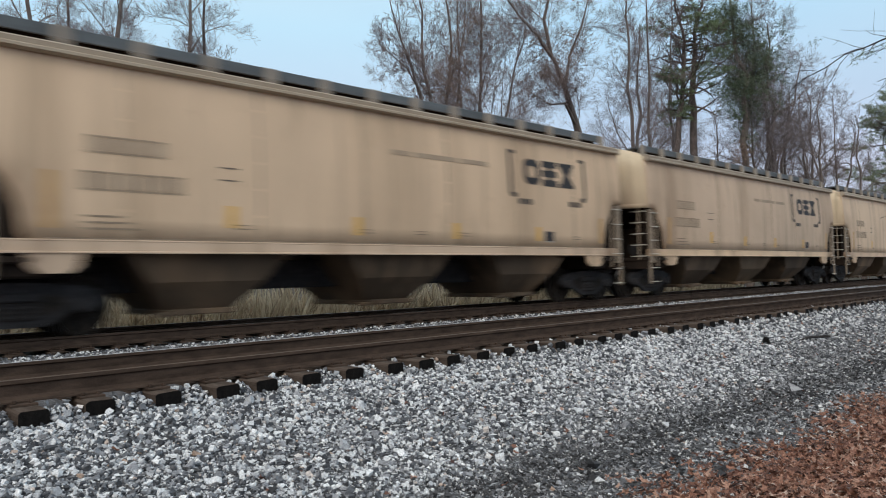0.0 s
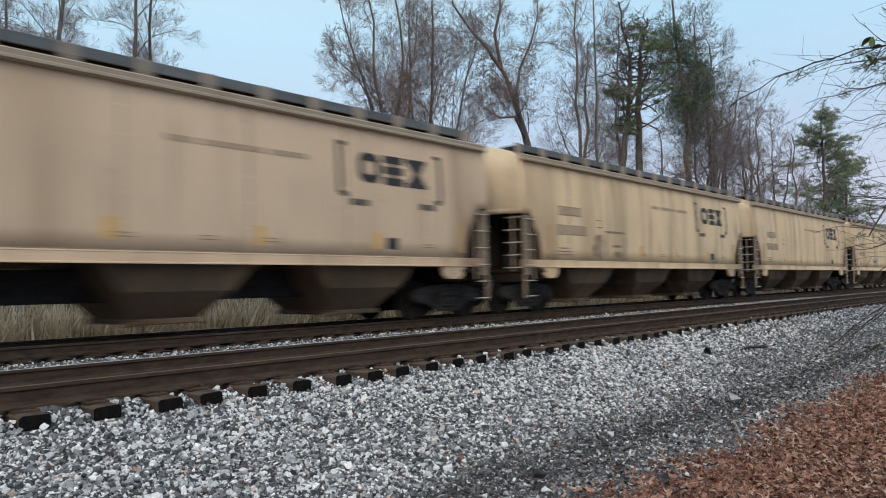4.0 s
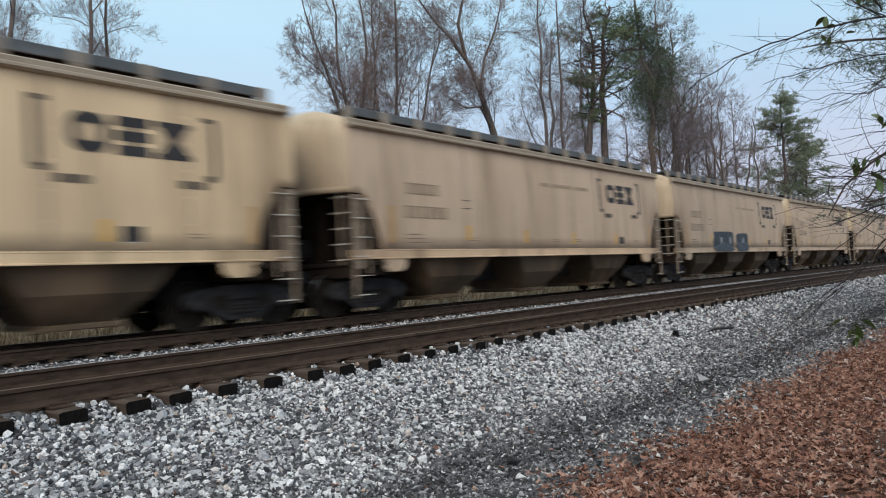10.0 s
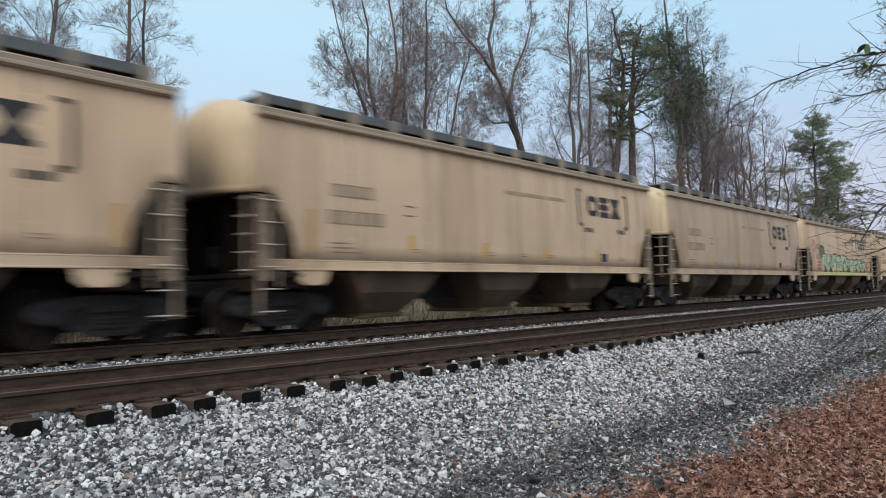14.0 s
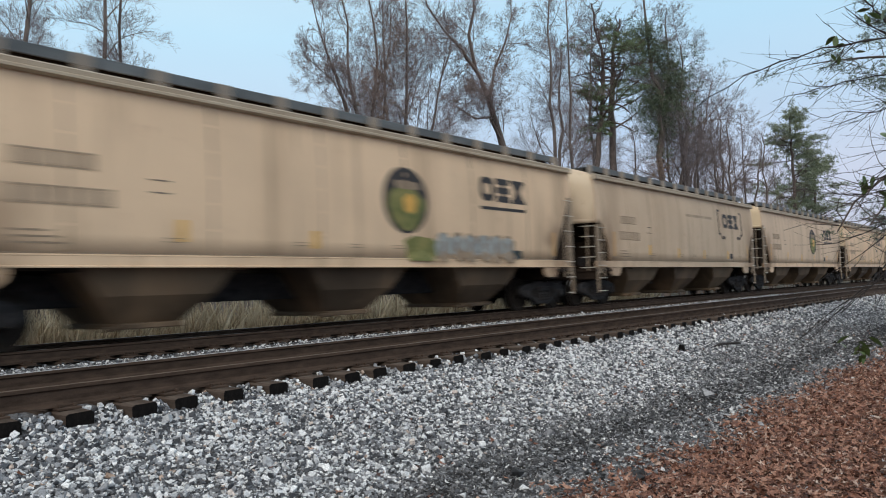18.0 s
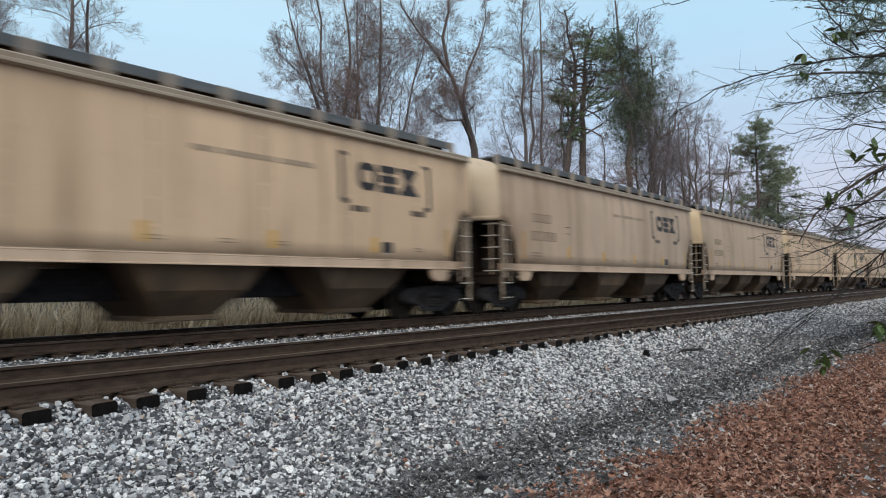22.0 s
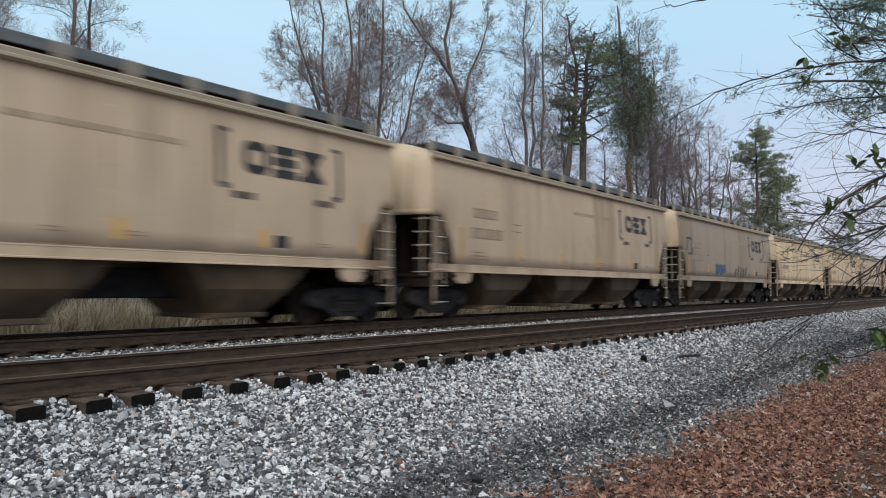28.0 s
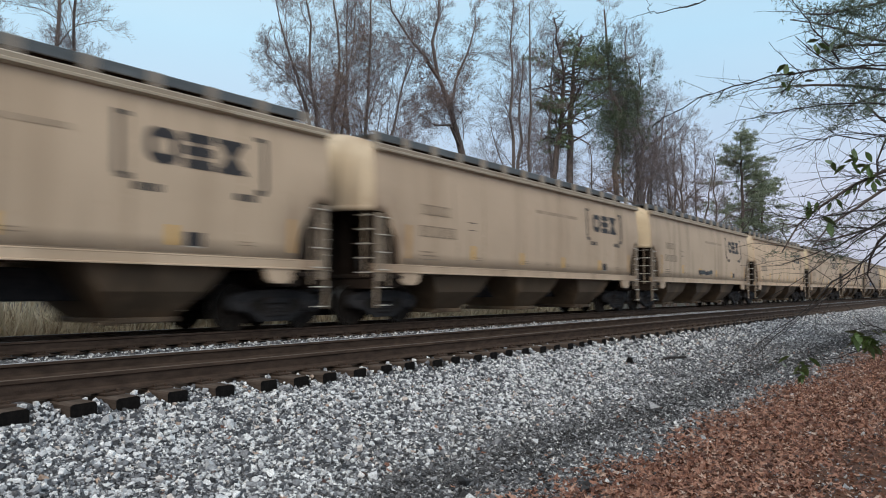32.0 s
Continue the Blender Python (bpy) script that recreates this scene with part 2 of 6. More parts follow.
def car_paint(name, tints, dirt=0.5, shine=0.4, grime=False, soot=False):
    """Weathered tan paint: a tint for each car, dark runs down the sides, grime low down on the sheets, rust specks."""
    mat, nodes, links, bsdf = nodes_of(name)
    tc = nodes.new("ShaderNodeTexCoord")
    info = nodes.new("ShaderNodeObjectInfo")
    r = ramp(nodes, tints)
    links.new(info.outputs["Random"], r.inputs[0])
    off = nodes.new("ShaderNodeVectorMath")
    off.operation = "ADD"
    links.new(tc.outputs["Object"], off.inputs[0])
    sc = nodes.new("ShaderNodeMath")
    sc.operation = "MULTIPLY"
    sc.inputs[1].default_value = 90.0
    links.new(info.outputs["Random"], sc.inputs[0])
    links.new(sc.outputs[0], off.inputs[1])

    def layer(col, scale, stretch, lo, hi, colour, amount, detail=5):
        mp = nodes.new("ShaderNodeMapping")
        mp.inputs["Scale"].default_value = stretch
        links.new(off.outputs[0], mp.inputs["Vector"])
        n = nodes.new("ShaderNodeTexNoise")
        n.inputs["Scale"].default_value, n.inputs["Detail"].default_value = scale, detail
        links.new(mp.outputs[0], n.inputs["Vector"])
        rr = ramp(nodes, [(lo, (0, 0, 0)), (hi, (amount,) * 3)])
        links.new(n.outputs["Fac"], rr.inputs[0])
        mx = nodes.new("ShaderNodeMix")
        mx.data_type = "RGBA"
        links.new(rr.outputs[0], mx.inputs[0])
        links.new(col, mx.inputs[6])
        mx.inputs[7].default_value = (*colour, 1)
        return mx.outputs[2]

    col = layer(r.outputs[0], 0.9, (1.0, 1, 0.07), 0.50, 0.74, (0.27, 0.175, 0.105), dirt)
    col = layer(col, 3.2, (1.0, 1, 0.07), 0.56, 0.72, (0.20, 0.135, 0.085), dirt * 0.9)
    col = layer(col, 0.5, (1, 1, 1), 0.40, 0.75, (0.36, 0.27, 0.19), 0.25)
    col = layer(col, 9.0, (1, 1, 0.4), 0.66, 0.78, (0.24, 0.10, 0.04), 0.45, 8)
    if grime or soot:
        # thrown-up dirt: brown runs low on the sheets, soot smears at the wheel ends
        sep = nodes.new("ShaderNodeSeparateXYZ")
        links.new(tc.outputs["Object"], sep.inputs[0])

        def reach(socket, a, b):
            mr = nodes.new("ShaderNodeMapRange")
            mr.inputs["From Min"].default_value, mr.inputs["From Max"].default_value = a, b
            links.new(socket, mr.inputs["Value"])
            return mr.outputs[0]

        def times(a, b):
            m = nodes.new("ShaderNodeMath")
            m.operation = "MULTIPLY"
            links.new(a, m.inputs[0])
            links.new(b, m.inputs[1])
            return m.outputs[0]

        def patch(scale, stretch, lo, hi, amount):
            mp = nodes.new("ShaderNodeMapping")
            mp.inputs["Scale"].default_value = stretch
            links.new(off.outputs[0], mp.inputs["Vector"])
            n = nodes.new("ShaderNodeTexNoise")
            n.inputs["Scale"].default_value, n.inputs["Detail"].default_value = scale, 5
            links.new(mp.outputs[0], n.inputs["Vector"])
            rr = ramp(nodes, [(lo, (0, 0, 0)), (hi, (amount,) * 3)])
            links.new(n.outputs["Fac"], rr.inputs[0])
            return rr.outputs[0]

        def cover(col, mask, colour):
            mx = nodes.new("ShaderNodeMix")
            mx.data_type = "RGBA"
            links.new(mask, mx.inputs[0])
            links.new(col, mx.inputs[6])
            mx.inputs[7].default_value = (*colour, 1)
            return mx.outputs[2]

        wide = nodes.new("ShaderNodeMath")
        wide.operation = "ABSOLUTE"
        links.new(sep.outputs["X"], wide.inputs[0])
        if soot:
            across = nodes.new("ShaderNodeMath")
            across.operation = "ABSOLUTE"
            links.new(sep.outputs["Y"], across.inputs[0])
            smear = times(reach(across.outputs[0], 1.35, 0.5), reach(sep.outputs["Z"], 3.75, 2.9))
            col = cover(col, times(smear, patch(1.1, (1, 1, 0.6), 0.30, 0.55, 0.8)), (0.26, 0.22, 0.185))
        low = reach(sep.outputs["Z"], 2.2, 1.85)
        col = cover(col, times(low, patch(3.2, (1, 1, 0.12), 0.58, 0.67, 0.32)), (0.38, 0.27, 0.18))
        ends = times(reach(wide.outputs[0], 6.1, 7.3), reach(sep.outputs["Z"], 3.3, 2.0))
        col = cover(col, times(ends, patch(1.6, (1, 1, 0.5), 0.34, 0.60, 0.85)), (0.20, 0.125, 0.08))
    links.new(col, bsdf.inputs["Base Color"])
    n2 = nodes.new("ShaderNodeTexNoise")
    n2.inputs["Scale"].default_value = 1.7
    links.new(off.outputs[0], n2.inputs["Vector"])
    b = nodes.new("ShaderNodeBump")
    b.inputs["Strength"].default_value, b.inputs["Distance"].default_value = 0.35, 0.05
    links.new(n2.outputs["Fac"], b.inputs["Height"])
    links.new(b.outputs[0], bsdf.inputs["Normal"])
    bsdf.inputs["Roughness"].default_value, bsdf.inputs["Specular IOR Level"].default_value = 0.62, shine
    return mat


TANS = [(0.0, (0.80, 0.58, 0.385)), (0.25, (0.73, 0.54, 0.375)), (0.5, (0.82, 0.61, 0.415)), (0.75, (0.66, 0.505, 0.375)), (1.0, (0.76, 0.54, 0.365))]
M_PAINT = car_paint("tan_car_paint", TANS, 0.52, 0.18, grime=True)
M_PAINTNEW = car_paint("bright_tan_car_paint", [(0.0, (0.86, 0.655, 0.42)), (1.0, (0.84, 0.63, 0.40))], 0.6, 0.18, grime=True)
M_PAINTDULL = car_paint("dusty_dull_tan_paint", [(0.0, (0.645, 0.495, 0.355)), (1.0, (0.61, 0.465, 0.34))], 0.5, 0.18, grime=True)
M_PAINTOLD = car_paint("greyed_old_car_paint", [(0.0, (0.47, 0.36, 0.275)), (1.0, (0.42, 0.335, 0.26))], 0.8, 0.18, grime=True)
M_EAVE = car_paint("greyed_eave_paint", [(0.0, (0.44, 0.37, 0.28)), (0.5, (0.38, 0.32, 0.25)), (1.0, (0.42, 0.34, 0.25))], 0.4)
M_END = car_paint("cream_end_paint", [(0.0, (0.72, 0.60, 0.40)), (0.35, (0.62, 0.50, 0.36)), (0.7, (0.68, 0.53, 0.34)), (1.0, (0.60, 0.50, 0.38))], 0.6, soot=True)
# grimy tan, darkened further so the colour carries the shade under the body
M_HOPPER = car_paint("grimy_shaded_hopper_paint", [(0.0, (0.12, 0.087, 0.057)), (0.5, (0.068, 0.050, 0.036)), (1.0, (0.092, 0.066, 0.045))], 0.8, 0.15)
# sooty brown, taken near black to hold the shade of the recesses
M_SLOPE = surface("sooty_shaded_sheet", [(0.3, (0.013, 0.0105, 0.0095)), (0.7, (0.045, 0.032, 0.024))], 3, 0.8, stretch=(1, 1, 0.3), shine=0.08)
M_IRON = surface("grimy_cast_iron", [(0.3, (0.013, 0.013, 0.0138)), (0.7, (0.056, 0.054, 0.056))], 7, 0.75, bump=0.3, spot=((0.045, 0.025, 0.016), 5, 0.62, 0.15), shine=0.08)
M_WHEEL = surface("dull_wheel_steel", [(0.3, (0.010, 0.009, 0.0085)), (0.7, (0.034, 0.027, 0.022))], 9, 0.7, 0.0, 0.15, shine=0.08)
M_TREAD = surface("polished_tread", [(0.3, (0.30, 0.29, 0.28)), (0.7, (0.45, 0.44, 0.43))], 9, 0.3, 1.0, 0.05)
M_BOARD = surface("dark_running_board", [(0.3, (0.026, 0.029, 0.033)), (0.7, (0.070, 0.077, 0.088))], 4, 0.7, stretch=(1, 1, 1))
M_WALK = surface("blue_grey_roof_walk", [(0.3, (0.075, 0.088, 0.098)), (0.7, (0.135, 0.155, 0.17))], 3, 0.65, stretch=(0.3, 1, 1))
M_BRACKET = surface("dusty_bracket_paint", [(0.3, (0.23, 0.205, 0.175)), (0.7, (0.35, 0.31, 0.265))], 5, 0.75)
M_STILE = surface("worn_ladder_paint", [(0.3, (0.20, 0.155, 0.115)), (0.7, (0.36, 0.285, 0.21))], 5, 0.75)
M_RUNG = surface("pale_rung_paint", [(0.3, (0.55, 0.50, 0.43)), (0.7, (0.72, 0.68, 0.6))], 8, 0.5)
M_MARK = surface("faded_dark_lettering", [(0.3, (0.022, 0.022, 0.026)), (0.75, (0.06, 0.055, 0.055))], 5, 0.65, stretch=(1, 1, 0.3))
M_FAINT = surface("weathered_brown_lettering", [(0.3, (0.20, 0.145, 0.10)), (0.75, (0.40, 0.31, 0.22))], 8, 0.7, stretch=(1, 1, 0.3))
M_PALEMARK = surface("worn_pale_lettering", [(0.3, (0.34, 0.25, 0.175)), (0.75, (0.50, 0.385, 0.275))], 8, 0.7, stretch=(1, 1, 0.3))
M_RUSTMARK = surface("worn_orange_strip", [(0.3, (0.42, 0.24, 0.10)), (0.7, (0.66, 0.42, 0.20))], 5, 0.6, stretch=(1, 1, 0.4))
M_SEAM = surface("stained_weld_seam", [(0.3, (0.36, 0.26, 0.17)), (0.7, (0.64, 0.475, 0.33))], 1.5, 0.7, stretch=(1, 1, 0.3))
M_REFLECT = surface("yellow_reflective_strip", [(0.3, (0.62, 0.35, 0.075)), (0.7, (0.78, 0.46, 0.12))], 5, 0.45)
M_RAIL = surface("rusty_rail_web", [(0.3, (0.038, 0.027, 0.021)), (0.7, (0.098, 0.068, 0.052))], 12, 0.8, 0.0, 0.25, stretch=(0.3, 1, 1), shine=0.08)
# worn steel; the sheen of the sky is put into its pale bluish colour
M_RAILTOP = surface("worn_sky_sheen_rail_head", [(0.3, (0.40, 0.41, 0.43)), (0.7, (0.56, 0.57, 0.60))], 5, 0.5, 0.25, 0.03, stretch=(0.1, 1, 1))
M_RAILDULL = surface("dull_rail_head", [(0.3, (0.09, 0.065, 0.05)), (0.7, (0.16, 0.12, 0.095))], 5, 0.5, 0.5, 0.05, stretch=(0.1, 1, 1))
M_TIE = surface("weathered_tie_top", [(0.25, (0.035, 0.027, 0.022)), (0.5, (0.09, 0.068, 0.055)), (0.8, (0.16, 0.125, 0.10))], 14, 0.9, 0, 0.5, stretch=(1, 0.12, 1), shine=0.08)
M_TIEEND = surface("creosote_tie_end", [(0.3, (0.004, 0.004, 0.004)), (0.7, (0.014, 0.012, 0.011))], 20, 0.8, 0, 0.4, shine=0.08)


# ---- ground: one sheet, with the ballast shoulders as real slopes ----
TIE_END, GAUGE, TRACK2, OVER, TIE_LEN = 0.15, 1.505, 5.15, 0.40, 2.31
TIE_STEP = 0.515
SETTLED = (-1.975, -1.414, -0.882, -0.465, 0.033, 0.56, 1.116, 1.57, 2.026, 2.573)  # worn ties that have crept out of step
TIE_X = [SETTLED[0] - TIE_STEP * k for k in range(8, 0, -1)] + list(SETTLED) + [SETTLED[-1] + TIE_STEP * k for k in range(1, 345)]
PROFILE = [(-400, -0.9), (-60, -0.85), (-12, -0.78), (-5.2, -0.76), (-3.4, -0.76), (-2.4, -0.74), (-1.7, -0.68), (-1.0, -0.54), (-0.35, -0.40), (0.12, -0.33),
           (0.4, -0.27), (2.2, -0.25), (2.6, -0.24), (3.3, -0.23), (4.6, -0.225), (5.2, -0.23), (5.5, -0.25), (7.3, -0.25), (7.8, -0.33), (9.2, -0.75),
           (11, -0.85), (16, -0.75), (30, -0.3), (80, 0.4), (400, 2.0), (1500, 6.0)]


def ground_z(y):
    for (a, za), (b, zb) in zip(PROFILE, PROFILE[1:]):
        if a <= y <= b:
            return za + (zb - za) * (y - a) / (b - a)
    return PROFILE[0][1]


def ground():
    mesh = Mesh()
    ys = [p[0] for p in PROFILE]
    ys = sorted(set(ys + [-8 + 0.5 * i for i in range(40)]))
    xs = [-600, -200, -60, -25, *[-12 + 1.0 * i for i in range(60)], 60, 80, 120, 200, 400, 900, 1800]
    for y in ys:
        for x in xs:
            rough = 0.02 if -12 < x < 60 and y < -4.3 else 0.0
            far = 0.35 if y > 10 else 0.0
            mesh.v.append((x, y, ground_z(y) + rough * noise.noise((x * 1.3, y * 1.3, 0)) + far * noise.noise((x * 0.05, y * 0.05, 3))))
    n = len(xs)
    for j in range(len(ys) - 1):
        mid = (ys[j] + ys[j + 1]) / 2
        slot = 0 if mid < -4.2 else 1 if mid < -1.5 else 2 if mid < 8.6 else 3
        for i in range(n - 1):
            mesh.f.append((j * n + i, j * n + i + 1, j * n + n + i + 1, j * n + n + i))
            mesh.m.append(slot)
    ob = part("ground", mesh, [M_SOIL, M_PATH, M_BED, M_MEADOW])
    tagged(ob, "leaf-strewn soil, gravel path, grey ballast bed and dry meadow", "ground", kind="structure")


M_SOIL = surface("leaf_mould_soil", [(0.3, (0.045, 0.022, 0.014)), (0.5, (0.10, 0.045, 0.026)), (0.75, (0.16, 0.075, 0.04))], 9, 0.95, 0, 0.7, 40)
M_PATH = surface("damp_gravel_path", [(0.3, (0.05, 0.05, 0.052)), (0.55, (0.11, 0.11, 0.112)), (0.8, (0.22, 0.22, 0.225))], 30, 0.9, 0, 0.9, 50, spot=((0.42, 0.42, 0.43), 45, 0.60, 0.08))
# grey bed, darkened to paint shade into the gaps between stones
M_BED = surface("grey_gap_shade_bed", [(0.3, (0.035, 0.035, 0.038)), (0.5, (0.10, 0.10, 0.106)), (0.75, (0.26, 0.26, 0.27))], 26, 0.9, 0, 1.0, 30)
M_MEADOW = surface("dry_winter_meadow", [(0.3, (0.04, 0.034, 0.022)), (0.6, (0.09, 0.072, 0.045)), (0.8, (0.15, 0.125, 0.08))], 2, 0.95, 0, 0.6, 25)
M_STONE = island_mat("crushed_stone", [(0.0, (0.035, 0.038, 0.045)), (0.24, (0.10, 0.107, 0.12)), (0.48, (0.31, 0.32, 0.34)), (0.68, (0.66, 0.675, 0.695)), (0.96, (0.92, 0.925, 0.925)), (1.0, (0.42, 0.29, 0.21))])
M_CHIP = island_mat("damp_gravel_chips", [(0.0, (0.028, 0.029, 0.032)), (0.3, (0.09, 0.092, 0.10)), (0.6, (0.20, 0.203, 0.215)), (0.85, (0.42, 0.425, 0.44)), (1.0, (0.78, 0.78, 0.77))])
M_DAMP = island_mat("wet_dark_gravel", [(0.0, (0.022, 0.022, 0.024)), (0.5, (0.055, 0.055, 0.058)), (0.9, (0.11, 0.11, 0.115)), (1.0, (0.26, 0.26, 0.26))], 0.9)
M_LEAF = island_mat("dead_oak_leaves", [(0.0, (0.07, 0.032, 0.024)), (0.25, (0.165, 0.071, 0.047)), (0.55, (0.29, 0.135, 0.088)), (0.85, (0.41, 0.225, 0.155)), (1.0, (0.52, 0.40, 0.33))], 0.75)
M_GRASS = island_mat("dry_grass_blades", [(0.0, (0.34, 0.26, 0.175)), (0.45, (0.66, 0.55, 0.39)), (1.0, (0.84, 0.74, 0.56))], 0.8, translucent=0.7)


def scatter(name, centres, sizes, shapes, mats, label, category, flat=0.7, seed=1):
    """One mesh of many small pieces: each a turned, scaled copy of one of the shapes."""
    rng = np.random.default_rng(seed)
    count = len(centres)
    vs, fs, base = [], [], 0
    pick = rng.integers(0, len(shapes), count)
    for k, (sv, sf) in enumerate(shapes):
        idx = np.nonzero(pick == k)[0]
        if not len(idx):
            continue
        a, b, c = rng.uniform(0, 2 * np.pi, (3, len(idx)))
        if flat < 0.2:
            b, c = rng.normal(0, 0.40, (2, len(idx)))
        ca, sa, cb, sb, cc, s2 = np.cos(a), np.sin(a), np.cos(b), np.sin(b), np.cos(c), np.sin(c)
        z, o = np.zeros_like(a), np.ones_like(a)
        rz = np.array([[ca, -sa, z], [sa, ca, z], [z, z, o]]).transpose(2, 0, 1)
        ry = np.array([[cb, z, sb], [z, o, z], [-sb, z, cb]]).transpose(2, 0, 1)
        rx = np.array([[o, z, z], [z, cc, -s2], [z, s2, cc]]).transpose(2, 0, 1)
        turn = rz @ ry @ rx
        scale = sizes[idx][:, None] * rng.uniform(0.65, 1.3, (len(idx), 3))
        pts = np.einsum("nij,nvj->nvi", turn, sv[None] * scale[:, None]) * ([1, 1, flat] if flat >= 0.2 else [1, 1, 1]) + centres[idx][:, None]
        nv = len(sv)
        fs.append((sf[None] + (base + np.arange(len(idx)) * nv)[:, None, None]).reshape(-1, sf.shape[1]))
        vs.append(pts.reshape(-1, 3))
        base += nv * len(idx)
    v, f = np.concatenate(vs), np.concatenate(fs)
    me = bpy.data.meshes.new(name)
    me.vertices.add(len(v))
    me.vertices.foreach_set("co", v.ravel())
    me.loops.add(f.size)
    me.loops.foreach_set("vertex_index", f.ravel().astype(np.int32))
    me.polygons.add(len(f))
    me.polygons.foreach_set("loop_start", np.arange(0, f.size, f.shape[1], dtype=np.int32))
    me.polygons.foreach_set("loop_total", np.full(len(f), f.shape[1], np.int32))
    me.materials.append(mats)
    me.update(calc_edges=True)
    me.polygons.foreach_set("use_smooth", [False] * len(f))
    ob = new(name, me)
    return tagged(ob, label, category, kind="stuff")


def stone_shapes(count=8, seed=5):
    """Angular broken stones: a cube with pushed corners and a cut top, as triangles."""
    rng = np.random.default_rng(seed)
    out = []
    for _ in range(count):
        v = np.array([(x, y, z) for x in (-1, 1) for y in (-1, 1) for z in (-1, 1)], float) * 0.5
        v *= rng.uniform(0.55, 1.15, v.shape)
        v[[1, 3, 5, 7], :2] *= rng.uniform(0.45, 0.85)
        v = np.concatenate([v, rng.normal(0, 0.08, (1, 3)) + (0, 0, 0.62)])
        q = [(0, 1, 3), (0, 3, 2), (4, 6, 7), (4, 7, 5), (0, 4, 5), (0, 5, 1), (2, 3, 7), (2, 7, 6), (0, 2, 6), (0, 6, 4), (1, 5, 8), (5, 7, 8), (7, 3, 8), (3, 1, 8)]
        out.append((v, np.array(q)))
    return out


def chip_shapes(count=8, seed=15):
    """Small broken chips: a skewed wedge of six triangles."""
    rng = np.random.default_rng(seed)
    out = []
    for _ in range(count):
        v = np.array([(-0.6, -0.5, -0.4), (0.6, -0.5, -0.4), (0.0, 0.65, -0.4), (-0.2, -0.1, 0.5), (0.25, 0.1, 0.4)]) + rng.normal(0, 0.13, (5, 3))
        out.append((v, np.array([(0, 1, 3), (1, 4, 3), (1, 2, 4), (2, 3, 4), (2, 0, 3), (0, 2, 1)])))
    return out


def leaf_shapes(count=7, seed=9):
    """Deeply lobed, curled oak leaves of ten triangles."""
    rng = np.random.default_rng(seed)
    out = []
    n = 10
    for _ in range(count):
        ang = np.linspace(0, 2 * np.pi, n, endpoint=False) + rng.normal(0, 0.07, n)
        r = np.where(np.arange(n) % 2, 0.27, 0.56) * rng.uniform(0.75, 1.25, n)
        x, y = r * np.cos(ang) * 1.35, r * np.sin(ang) * 0.85
        z = rng.uniform(0.1, 0.55) * x * x - rng.uniform(-0.7, 0.7) * np.abs(y) + rng.normal(0, 0.07, n)
        v = np.concatenate([np.stack([x, y, z], 1), [[0, 0, -0.03]]])
        out.append((v, np.array([(i, (i + 1) % n, n) for i in range(n)])))
    return out


